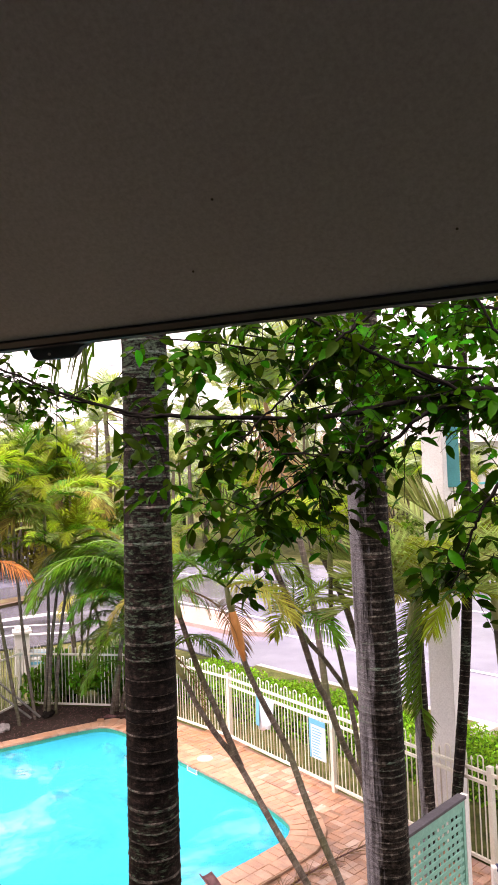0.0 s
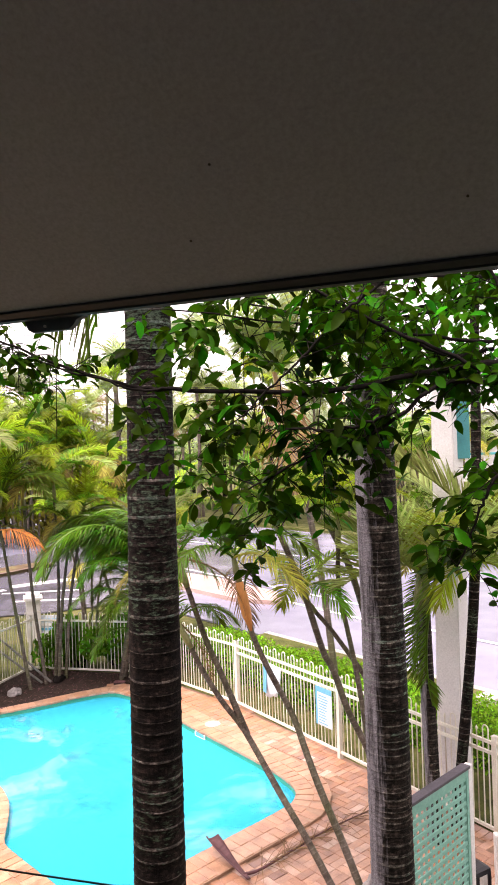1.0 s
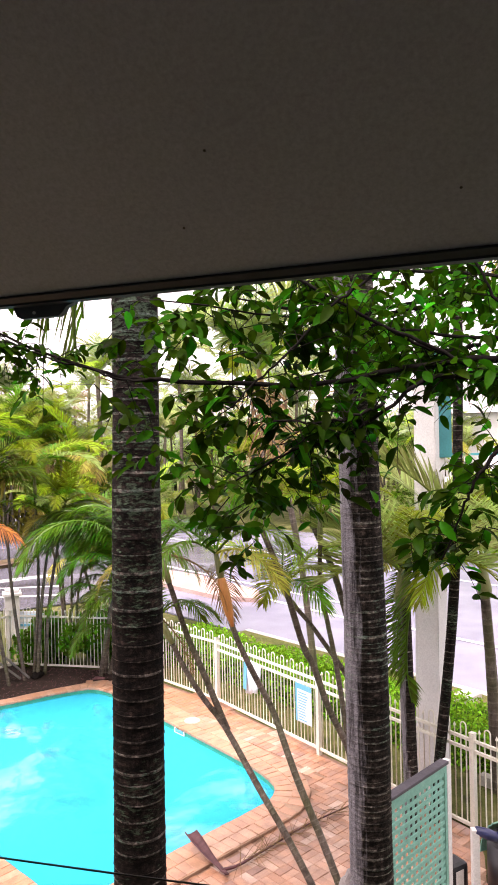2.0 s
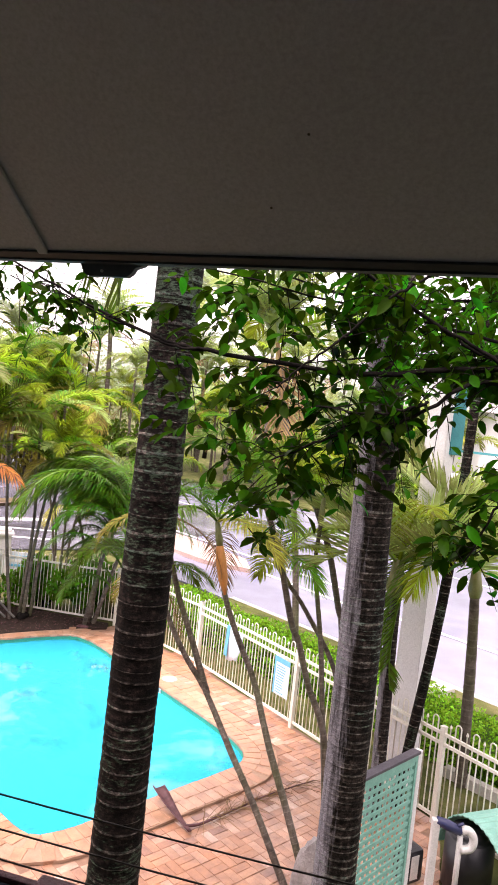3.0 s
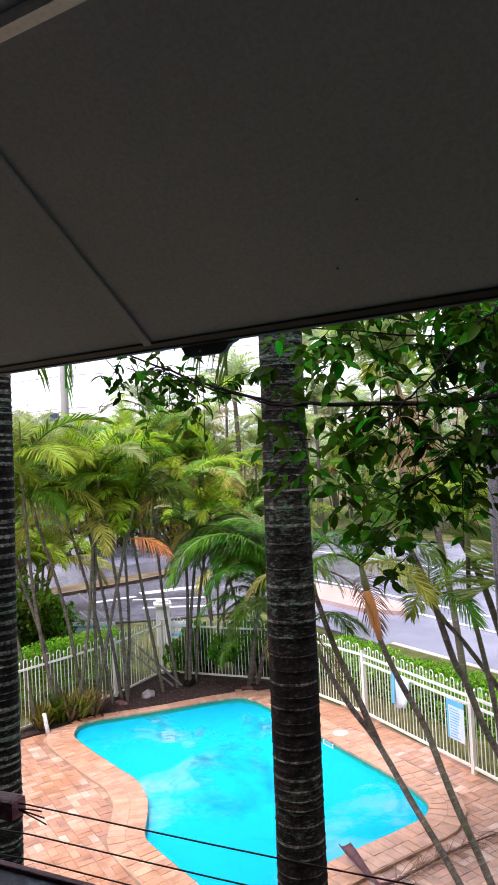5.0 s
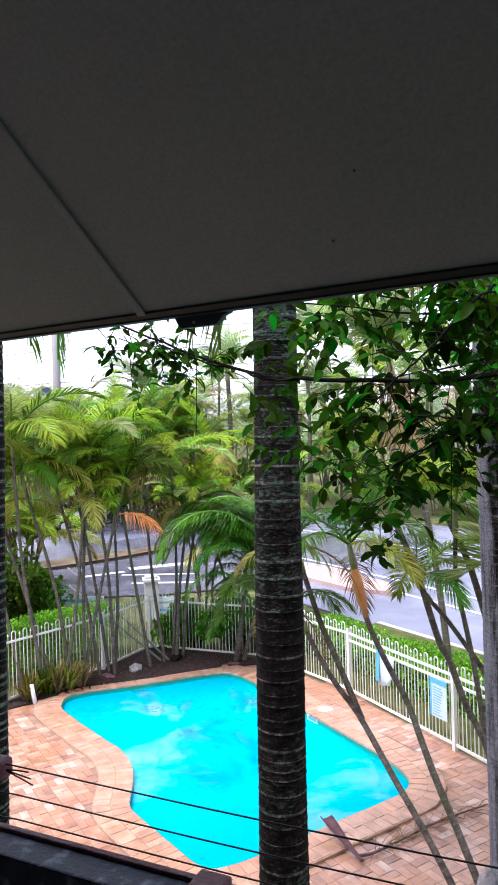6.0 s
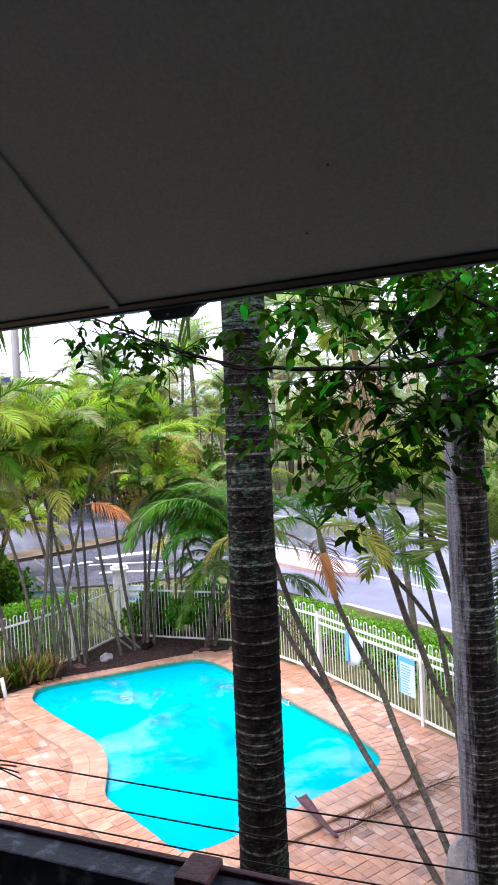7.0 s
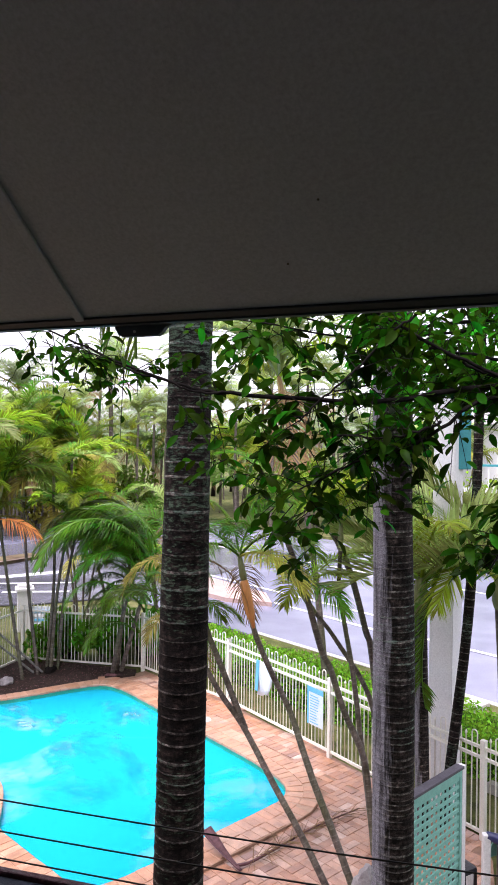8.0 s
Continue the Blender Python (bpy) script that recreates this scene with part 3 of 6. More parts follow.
# ---- pool ----
bm = bmesh.new()
rings = []
for z, inset in ((-0.03, 0.0), (-0.25, 0.0), (-0.62, 0.05), (-0.75, 0.25)):
    rings.append([bm.verts.new((*(p - n * inset).xy, z)) for p, n in even_loop(POOL, 0.15)])
for a, b in zip(rings, rings[1:]):
    for i in range(len(a)):
        bm.faces.new((a[i], a[(i + 1) % len(a)], b[(i + 1) % len(a)], b[i]))
bmesh.ops.triangle_fill(bm, edges=[bm.edges.get((rings[-1][i], rings[-1][(i + 1) % len(rings[-1])])) for i in range(len(rings[-1]))], use_beauty=True)
bmesh.ops.recalc_face_normals(bm, faces=bm.faces)
bmesh.ops.reverse_faces(bm, faces=bm.faces)
pool = thing("swimming_pool", "kidney-shaped swimming pool with bright aqua water", "swimming pool")
part("pool_shell", bm, SHELL, pool, "aqua painted plaster shell", True)
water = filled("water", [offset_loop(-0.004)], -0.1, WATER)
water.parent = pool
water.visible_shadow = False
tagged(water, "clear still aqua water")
# green strip on the shell, just above and below the water
bm = bmesh.new()
band = [[bm.verts.new((*(p - n * 0.003).xy, z)) for p, n in even_loop(POOL, 0.15)] for z in (-0.03, -0.13)]
for i in range(len(band[0])):
    bm.faces.new((band[0][i], band[0][i - 1], band[1][i - 1], band[1][i]))
part("waterline_band", bm, BAND, pool, "green band along the waterline", True)

# ---- balcony: raked soffit, fascia, parapet, cables ----
EDGE_U, EDGE_N = Vector((0.937, -0.3495, 0)), Vector((0.3495, 0.937, 0))
EAVE = Matrix(((0.937, 0.3495, 0, 0), (-0.3495, 0.937, 0, 0), (0, 0, 1, 0), (0, 0, 0, 1)))
EAVE_N, EAVE_Z, RAKE = 1.687, 4.797, 0.717


def extrude(profile, u0, u1):
    """A bar of the given (n, z) profile along the eave."""
    bm = bmesh.new()
    a = [bm.verts.new((u0, n, z)) for n, z in profile]
    e = [bm.verts.new((u1, n, z)) for n, z in profile]
    bm.faces.new(a)
    bm.faces.new(e[::-1])
    for k in range(len(profile)):
        bm.faces.new((a[k], e[k], e[(k + 1) % len(profile)], a[(k + 1) % len(profile)]))
    bmesh.ops.recalc_face_normals(bm, faces=bm.faces)
    return bm


RIDGE_Z = EAVE_Z + RAKE * (EAVE_N - 0.92)
bm = extrude([(EAVE_N, EAVE_Z), (0.92, RIDGE_Z), (-3.4, RIDGE_Z + 0.01), (-3.4, RIDGE_Z + 0.25), (0.95, RIDGE_Z + 0.25), (EAVE_N, EAVE_Z + 0.17)], -6, 6)
tagged(part("ceiling", bm, SOFFIT, m=EAVE), "dark grey-painted raked balcony soffit with a sheet joint", "ceiling", kind="structure")
bm = extrude([(EAVE_N + 0.001, EAVE_Z - 0.012), (EAVE_N + 0.03, EAVE_Z - 0.012), (EAVE_N + 0.03, EAVE_Z + 0.19), (EAVE_N + 0.001, EAVE_Z + 0.19)], -6, 6)
tagged(part("trim", bm, FASCIA, m=EAVE), "dark grey fascia strip along the soffit edge", "fascia", kind="structure")
bm = extrude([(EAVE_N - 0.018, EAVE_Z + RAKE * 0.018 - 0.002), (EAVE_N - 0.002, EAVE_Z - 0.002), (EAVE_N - 0.002, EAVE_Z - 0.007), (EAVE_N - 0.018, EAVE_Z + RAKE * 0.018 - 0.008)], -6, 6)
tagged(part("edge_bead", bm, FASCIA, m=EAVE), "thin bead along the soffit edge", "bead", kind="structure")
bm = extrude([(0.895, RIDGE_Z - 0.03), (0.93, RIDGE_Z - 0.03), (0.93, RIDGE_Z - 0.012), (0.895, RIDGE_Z - 0.002)], -6, 6)
tagged(part("cornice", bm, WHITE, m=EAVE), "narrow pale batten where the rake meets the ceiling", "batten", kind="structure")
RAKE_M = EAVE @ Matrix.Translation((0, EAVE_N, EAVE_Z)) @ Matrix.Rotation(-math.atan(RAKE), 4, "X")
bm = box(bmesh.new(), -0.016, -0.93, -0.009, 0.016, -0.012, -0.001, 0.0045)
tagged(part("soffit_joint", bm, SOFFIT, m=RAKE_M @ Matrix.Translation((-1.395, 0, 0))), "narrow cover strip over a soffit joint", "joint strip", kind="structure")
for x, y in ((-0.054, 1.522), (-0.112, 1.699), (0.457, 1.479)):
    n = EDGE_N.x * x + EDGE_N.y * y
    bm = bmesh.new()
    bmesh.ops.create_cone(bm, cap_ends=True, segments=10, radius1=0.0032, radius2=0.0022, depth=0.003)
    tagged(part("screw", bm, BLACK, m=Matrix.Translation((x, y, EAVE_Z + RAKE * (EAVE_N - n) - 0.001)) @ EAVE.to_3x3().to_4x4() @ Matrix.Rotation(-math.atan(RAKE), 4, "X")), "small dark screw head in the soffit", "screw", "soffit screws")
bm = bmesh.new()
prof = [(-0.10, 0.0), (-0.085, -0.028), (-0.07, -0.036), (0.05, -0.036), (0.065, -0.026), (0.075, -0.012), (0.10, -0.004), (0.105, 0.004)]
fr = [bm.verts.new((u, EAVE_N + 0.031, EAVE_Z - 0.008 + z)) for u, z in prof]
bk = [bm.verts.new((u, EAVE_N + 0.05, EAVE_Z - 0.008 + z)) for u, z in prof]
bm.faces.new(fr)
bm.faces.new(bk[::-1])
for i in range(len(prof)):
    bm.faces.new((fr[i], bk[i], bk[(i + 1) % len(prof)], fr[(i + 1) % len(prof)]))
bmesh.ops.recalc_face_normals(bm, faces=bm.faces)
bracket = part("gutter_bracket", bm, BRACKET, m=EAVE @ Matrix.Translation((-1.205, 0, 0)))
tagged(bracket, "dark grey metal bracket hanging under the fascia", "bracket")
# the light seen through the bracket's hole, painted as a pale disc
for u in (-0.027,):
    bm = bmesh.new()
    bmesh.ops.create_cone(bm, cap_ends=True, segments=10, radius1=0.0042, radius2=0.0042, depth=0.004, matrix=Matrix.Translation((u, EAVE_N + 0.029, EAVE_Z - 0.03)) @ Matrix.Rotation(radians(90), 4, "X"))
    part("bright_hole", bm, PVC, bracket, "pale disc for the bright hole in the bracket")

RAIL = Matrix(((0.976, 0.215, 0, 0), (-0.215, 0.976, 0, 0), (0, 0, 1, 0), (0, 0, 0, 1)))
parapet = thing("balustrade", "dark painted timber balcony rail with a maroon edge", "balustrade", RAIL)
TURN = Matrix.Translation((-0.75, 1.29, 0)) @ Matrix.Rotation(radians(-3.2), 4, "Z") @ Matrix.Translation((0.75, -1.29, 0))
part("rail_beam", box(bmesh.new(), -4, 1.205, 3.30, 4, 1.285, 3.45, 0.006), BEAM, parapet, m=TURN)
part("edge_strip", box(bmesh.new(), -4, 1.287, 3.41, 4, 1.305, 3.458, 0.004), MAROON, parapet, "flaking maroon edge strip", m=TURN)
for u in (-3.2, -2.0, -0.69, 0.59, 1.9, 3.1):
    bm = box(bmesh.new(), u - 0.038, 1.218, 3.448, u + 0.038, 1.312, 3.47, 0.006)
    part("rail_plate", bm, MAROON, parapet, "flaking maroon timber plate", m=TURN)
    part("post", box(bmesh.new(), u - 0.03, 1.215, 2.6, u + 0.03, 1.275, 3.30, 0.004), BEAM, parapet, m=TURN)
for z in (3.596, 3.524, 3.462, 3.39, 3.30, 3.2, 3.1, 3.0, 2.9, 2.8):
    part_pts = [(u / 4, 1.33, z + 0.016 - 0.032 * math.sin(math.pi * ((u / 4 + 1.28) % 2.56) / 2.56)) for u in range(-16, 17)]
    tube("cable", part_pts, 0.0019, CABLE, parapet, 6, "thin weathered barrier cable")
bm = box(bmesh.new(), -1.40, 1.305, 3.572, -1.275, 1.36, 3.622, 0.014)
part("cable_post", bm, MAROON, parapet, "short maroon post holding the cable ends")
for k in range(3):
    tube("cable_tail", [(-1.28, 1.33, 3.596), (-1.25 + 0.01 * k, 1.335, 3.597 - 0.01 * k), (-1.2, 1.33 + 0.008 * (k - 1), 3.605 - 0.02 * k)], 0.002, CABLE, parapet, 5)
tagged(part("balcony_floor", box(bmesh.new(), -5, -3.0, 2.44, 5, 1.28, 2.6), PLASTER_WALL, m=RAIL), "grey balcony floor slab", "floor", kind="structure")
tagged(part("wall_back", box(bmesh.new(), -5, -3.2, -0.2, 5, -3.0, 5.4), PLASTER_WALL, m=RAIL), "plain plastered wall behind the balcony", "wall", kind="structure")
tagged(part("wall_west", box(bmesh.new(), -5.2, -3.2, -0.2, -5.0, 1.25, 5.4), PLASTER_WALL, m=RAIL), "plain plastered side wall", "wall", kind="structure")
tagged(part("wall_east", box(bmesh.new(), 5.0, -3.2, -0.2, 5.2, 1.25, 5.4), PLASTER_WALL, m=RAIL), "plain plastered side wall", "wall", kind="structure")
tagged(part("wall_front", box(bmesh.new(), -5, 1.0, -0.2, 5, 1.2, 2.44), PLASTER_WALL, m=RAIL), "plain plastered wall under the balcony", "wall", kind="structure")


# ---- fence ----
def hairpin_mesh(height, gap, r=0.008):
    pts = [(-gap / 2, 0, 0), (-gap / 2, 0, height - gap / 2)]
    pts += [(-gap / 2 * math.cos(a * math.pi / 6), 0, height - gap / 2 + gap / 2 * math.sin(a * math.pi / 6)) for a in range(1, 6)]
    pts += [(gap / 2, 0, height - gap / 2), (gap / 2, 0, 0)]
    verts, faces = [], []
    n = 6
    for i, p in enumerate(pts):
        a = Vector(pts[min(i + 1, len(pts) - 1)]) - Vector(pts[max(i - 1, 0)])
        d = a.normalized()
        s = Vector((0, 1, 0))
        t = d.cross(s)
        verts += [Vector(p) + r * (math.cos(k * math.tau / n) * s + math.sin(k * math.tau / n) * t) for k in range(n)]
    for i in range(len(pts) - 1):
        faces += [(i * n + k, i * n + (k + 1) % n, (i + 1) * n + (k + 1) % n, (i + 1) * n + k) for k in range(n)]
    return mesh_of("loop_bar", verts, faces, CREAM, True)


def spear_mesh(height, r=0.008):
    return mesh_of("spear_bar", *tube_data([(0, 0, 0), (0, 0, height - 0.05), (0, 0, height - 0.045), (0, 0, height - 0.03), (0, 0, height - 0.022), (0, 0, height)],
                                           [r, r, 0.016, 0.016, 0.012, 0.002], 6), CREAM, True)


LOOP, SPEAR = hairpin_mesh(1.12, 0.074), spear_mesh(1.09)


def fence(posts, label, ground=0.0, rails=(0.03, 0.99)):
    """One run of loop-top pool fence between posts, each panel with its rails and bars."""
    run = thing("pool_fence", label, "fence", group="pool fence runs")
    for i, p in enumerate(posts):
        p = Vector((*p, ground))
        bm = box(bmesh.new(), -0.03, -0.03, -0.1, 0.03, 0.03, 1.08, 0.004)
        q = Vector((*posts[min(i + 1, len(posts) - 1)], 0)) - Vector((*posts[max(i - 1, 0)], 0))
        ang = math.atan2(q.y, q.x)
        post = part("post", bm, CREAM, run, m=Matrix.Translation(p) @ Matrix.Rotation(ang, 4, "Z"))
        part("cap", box(bmesh.new(), -0.033, -0.033, 1.0805, 0.033, 0.033, 1.097, 0.004), CREAM, post)
    for a, b in zip(posts, posts[1:]):
        a, b = Vector((*a, ground)), Vector((*b, ground))
        d = b - a
        length, ang = d.length, math.atan2(d.y, d.x)
        m = Matrix.Translation(a) @ Matrix.Rotation(ang, 4, "Z")
        for z in rails:
            part("rail", box(bmesh.new(), 0.03, -0.016, z, length - 0.03, 0.016, z + 0.035, 0.003), CREAM, run, m=m)
        n = max(1, round((length - 0.1) / 0.222))
        pitch = (length - 0.1) / n
        for k in range(n):
            x = 0.05 + pitch * (k + 0.5)
            piece("loop_bar", LOOP, run, m @ pose(x - pitch / 6, 0, 0.06, 0, random.uniform(-0.35, 0.35), 0))
            piece("spear_bar", SPEAR, run, m @ pose(x + pitch / 3, 0, 0.06, 0, random.uniform(-0.35, 0.35), 0))
    return run


fence([(5.52, 3.83), (4.03, 5.93), (2.53, 8.02), (1.03, 10.15), (-0.47, 12.2)], "cream metal loop-top pool fence along the street side", 0.0, (0.03, 0.875, 0.99))
fence([(-0.47, 12.2), (-2.2, 13.98)], "cream metal loop-top pool fence at the street corner")
fence([(-2.2, 13.98), (-4.72, 14.5)], "cream metal loop-top pool fence behind the garden bed")
fence([(-4.72, 14.5), (-5.22, 13.05), (-6.27, 11.2), (-7.4, 9.4), (-8.5, 7.6)], "cream metal loop-top pool fence behind the palm clump")


def sign(x, y, z, ang, w, h, tilt, label, crumpled=False):
    s = thing("pool_sign", label, "sign", pose(x, y, z, 0, tilt, ang), "signs on the fence")
    if crumpled:
        verts, faces = [], []
        for j in range(7):
            for i in range(7):
                u, v = i / 6 - 0.5, j / 6
                verts.append((u * w * (1 - 0.35 * (1 - v) * (u > 0)), -0.02 - 0.04 * math.sin(5 * u + 3 * v) * (1 - v), h * v + 0.06 * math.sin(4 * u) * (1 - v)))
        faces = [(j * 7 + i, j * 7 + i + 1, j * 7 + i + 8, j * 7 + i + 7) for j in range(6) for i in range(6)]
        sh = piece("sheet", mesh_of("sheet", verts, faces, SIGN_WHITE, True), s)
        sol = sh.modifiers.new("thick", "SOLIDIFY")
        sol.thickness = 0.003
        part("edge_band", box(bmesh.new(), -w / 2 - 0.01, -0.035, 0.02, -w / 2 + 0.07, -0.025, h, 0.002), SIGN_BLUE, s, "blue printed edge")
        return
    part("board", box(bmesh.new(), -w / 2, -0.025, 0, w / 2, -0.019, h, 0.002), SIGN_WHITE, s)
    part("header", box(bmesh.new(), -w / 2, -0.029, h * 0.86, w / 2, -0.0255, h, 0.001), SIGN_BLUE, s, "blue header band")
    part("border", box(bmesh.new(), -w / 2, -0.029, 0, -w / 2 + 0.035, -0.0255, h * 0.86, 0.001), SIGN_BLUE, s, "blue side band")
    for k in range(11):
        wide = random.uniform(0.5, 0.85)
        part("text_bar", box(bmesh.new(), -w / 2 + 0.06, -0.029, h * (0.06 + 0.07 * k), -w / 2 + 0.06 + (w - 0.09) * wide, -0.0255, h * (0.06 + 0.07 * k) + 0.012), SIGN_BLUE, s)


FENCE_ANG = math.degrees(math.atan2(0.817, -0.577)) - 180
sign(0.85, 10.28, 0.36, FENCE_ANG, 0.347, 0.55, 0, "white pool safety sign with a blue header on the fence")
sign(0.125, 11.26, 0.45, FENCE_ANG, 0.43, 0.52, 4, "crumpled white and blue sign sheet tied to the fence", True)


# ---- palms ----
def frond_mesh(name, length, a0, a1, n, leaf, droop, material, width=0.03, lift=0.25, twist=0.0):
    """A feather frond that leaves the crown along +x: a tapering midrib with paired, folded leaflets."""
    rnd = random.Random(name)
    steps = 14
    pts, dirs, p = [], [], Vector((0, 0, 0))
    for i in range(steps + 1):
        s = i / steps
        a = radians(a0 + (a1 - a0) * s ** 1.25)
        d = Vector((math.cos(a), twist * s, math.sin(a))).normalized()
        pts.append(p.copy())
        dirs.append(d)
        p = p + d * length / steps
    verts, faces = tube_data(pts, [0.014 * (1 - 0.85 * i / steps) * length ** 0.5 for i in range(steps + 1)], 4, False)
    for i in range(n):
        s = 0.16 + 0.83 * i / (n - 1)
        f = s * steps
        k = min(int(f), steps - 1)
        base = pts[k].lerp(pts[k + 1], f - k)
        d = dirs[k]
        side0 = d.cross(Vector((0, 0, 1)))
        side0 = side0.normalized() if side0.length > 0.05 else Vector((0, -1, 0))
        up = side0.cross(d)
        for sg in (-1, 1):
            phi = radians(68 - 40 * s + rnd.uniform(-9, 9))
            ln = leaf * (math.sin(math.pi * (0.16 + 0.80 * s))) ** 0.7 * rnd.uniform(0.82, 1.1)
            way = (d * math.cos(phi) + side0 * sg * math.sin(phi) + up * (lift + rnd.uniform(-0.12, 0.12))).normalized()
            w = d.cross(way).cross(way).normalized() * width * rnd.uniform(0.8, 1.1)
            if w.length < 1e-6:
                continue
            mid = base + way * ln * 0.5 - Vector((0, 0, droop * ln * 0.16))
            tip = base + way * ln * 0.92 - Vector((0, 0, droop * ln * rnd.uniform(0.45, 0.75)))
            o = len(verts)
            verts += [base - w * 0.3, base + w * 0.3, mid + w * 0.5, mid - w * 0.5, tip]
            faces += [(o, o + 1, o + 2, o + 3), (o + 3, o + 2, o + 4)]
    return mesh_of(name, verts, faces, material)


FRONDS = {
    "green": [frond_mesh(f"frond_green_{k}", 1.0, 62 - 9 * k, -35 - 11 * k, 58, 0.36, 0.5 + 0.12 * k, FROND, 0.0135) for k in range(4)],
    "light": [frond_mesh(f"frond_light_{k}", 1.0, 66 - 10 * k, -25 - 12 * k, 56, 0.34, 0.4 + 0.15 * k, FROND_LIGHT, 0.0135) for k in range(3)],
    "pale": [frond_mesh(f"frond_pale_{k}", 1.0, 72 - 12 * k, -30 - 14 * k, 60, 0.33, 0.5 + 0.15 * k, FROND_PALE, 0.011) for k in range(3)],
    "yellow": [frond_mesh(f"frond_yellow_{k}", 1.0, 35 - 20 * k, -65 - 10 * k, 38, 0.32, 0.8, FROND_YELLOW, 0.016) for k in range(2)],
    "dry": [frond_mesh(f"frond_dry_{k}", 1.0, -5 - 30 * k, -85, 30, 0.3, 1.0, FROND_DRY, 0.012) for k in range(2)],
    "dead": [frond_mesh("frond_dead", 1.0, 10, -60, 34, 0.42, 1.3, FROND_DEAD, 0.022)],
    "arch": [frond_mesh(f"frond_arch_{k}", 1.0, 84 - 12 * k, -72 - 6 * k, 76, 0.24, 0.7, FROND_DEEP, 0.0098, 0.12, 0.10 * (k - 1.5)) for k in range(4)],
    "cane": [frond_mesh(f"frond_cane_{k}", 1.0, 80 - 9 * k, 6 - 24 * k, 44, 0.34, 0.35 + 0.12 * k, (FROND_LIGHT, FROND, FROND_PALE, FROND_LIGHT)[k], 0.0165, 0.38) for k in range(4)],
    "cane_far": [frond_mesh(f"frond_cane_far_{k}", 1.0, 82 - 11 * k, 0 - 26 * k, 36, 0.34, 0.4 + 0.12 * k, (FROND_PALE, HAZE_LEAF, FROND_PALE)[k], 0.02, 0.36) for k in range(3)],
    "fan": [frond_mesh(f"frond_fan_{k}", 1.0, 42 - 22 * k, -8 - 26 * k, 26, 0.62, 0.12, FROND_PALE, 0.026, 0.5) for k in range(2)],
    "tan": [frond_mesh("frond_tan", 1.0, 25, -75, 40, 0.4, 1.5, FROND_TAN, 0.018)],
    "hang": [frond_mesh(f"frond_hang_{k}", 1.0, -80 + 3 * k, -93, 60, 0.13, 1.3, FROND, 0.0045) for k in range(2)],
    "sickle": [frond_mesh("frond_sickle", 1.0, -64, -103, 70, 0.19, 0.35, FROND, 0.0085, 0.9)],
    "stiff": [frond_mesh(f"frond_stiff_{k}", 1.0, 52 - 12 * k, 5 - 12 * k, 46, 0.42, 0.12, FROND_PALE, 0.02, 0.4) for k in range(2)],
}


def ringed(pts, r0, r1, pitch, depth, n=18, seed=1, flare=0.0, wide=1.0):
    """Tube data of a palm stem with raised ring scars at uneven steps."""
    rnd = random.Random(seed)
    line_pts = spline(pts, 12) if len(pts) > 2 else [Vector(pts[0]).lerp(Vector(pts[1]), k / 12) for k in range(13)]
    total = sum((b - a).length for a, b in zip(line_pts, line_pts[1:]))
    stations, s = [], 0.0
    while s < total:
        step = pitch * rnd.uniform(0.6, 1.4)
        stations += [(s, 0), (s + step * 0.08 * wide, depth), (s + step * 0.17 * wide, depth * 0.2)]
        s += step
    stations.append((total, 0))
    out, rad, i, run = [], [], 0, 0.0
    for s, e in stations:
        s = min(s, total)
        while i < len(line_pts) - 2 and run + (line_pts[i + 1] - line_pts[i]).length < s:
            run += (line_pts[i + 1] - line_pts[i]).length
            i += 1
        seg = (line_pts[i + 1] - line_pts[i]).length
        out.append(line_pts[i].lerp(line_pts[i + 1], (s - run) / seg))
        f = s / total
        rad.append((r0 + (r1 - r0) * f + flare * math.exp(-s / 0.25)) * (1 + 0.02 * math.sin(s * 3.1 + seed)) + e)
    verts, faces = tube_data(out, rad, n)
    for j, v in enumerate(verts):
        v += Vector((rnd.uniform(-1, 1), rnd.uniform(-1, 1), rnd.uniform(-1, 1))) * depth * 0.35
    scar = {3 * k + e for k in range(len(stations) // 3) for e in (0, 1) if rnd.random() < 0.8}
    return verts, faces, [1 if f // n in scar else 0 for f in range(len(faces))]


def trunk_mesh(data, bark):
    verts, faces, which = data
    me = mesh_of("trunk", verts, faces, bark, True)
    me.materials.append(SCARS[bark.name])
    me.polygons.foreach_set("material_index", which)
    return me


def palm(label, stems, r0, r1, crown, bark=STEM, pitch=0.09, depth=0.003, n=10, size=1.6, seed=1, m=None, shaft=0.0, group="", flare=0.0, wide=1.0, sheath=None):
    """A palm: stems are lists of points, base to top; crown lists (kind, count) of fronds at each top."""
    rnd = random.Random(seed)
    tree = thing("palm_tree", label, "palm", m, group)
    for si, pts in enumerate(stems):
        piece("trunk", trunk_mesh(ringed(pts, r0, r1, pitch, depth, n, seed + si, flare, wide), bark), tree)
        top = Vector(pts[-1])
        d = (top - Vector(pts[-2])).normalized()
        if shaft:
            tube("crownshaft", [top - d * 0.02, top + d * shaft * 0.2, top + d * shaft], [r1 * 1.15, r1 * 1.5, r1 * 0.7], sheath or STEM_GREEN, tree, 10)
            top = top + d * shaft * 0.85
        turn = rnd.uniform(0, 360)
        total = sum(c for _, c in crown)
        k = 0
        for kind, count in crown:
            for _ in range(count):
                me = rnd.choice(FRONDS[kind])
                sc = size * rnd.uniform(0.8, 1.15)
                az = turn + k * 137.5 + rnd.uniform(-15, 15)
                ob = piece("frond", me, tree, Matrix.Translation(top) @ pose(0, 0, 0, rnd.uniform(-12, 12), rnd.uniform(-14, 14), az) @ Matrix.Diagonal((sc, sc, sc, 1)))
                k += 1
    return tree


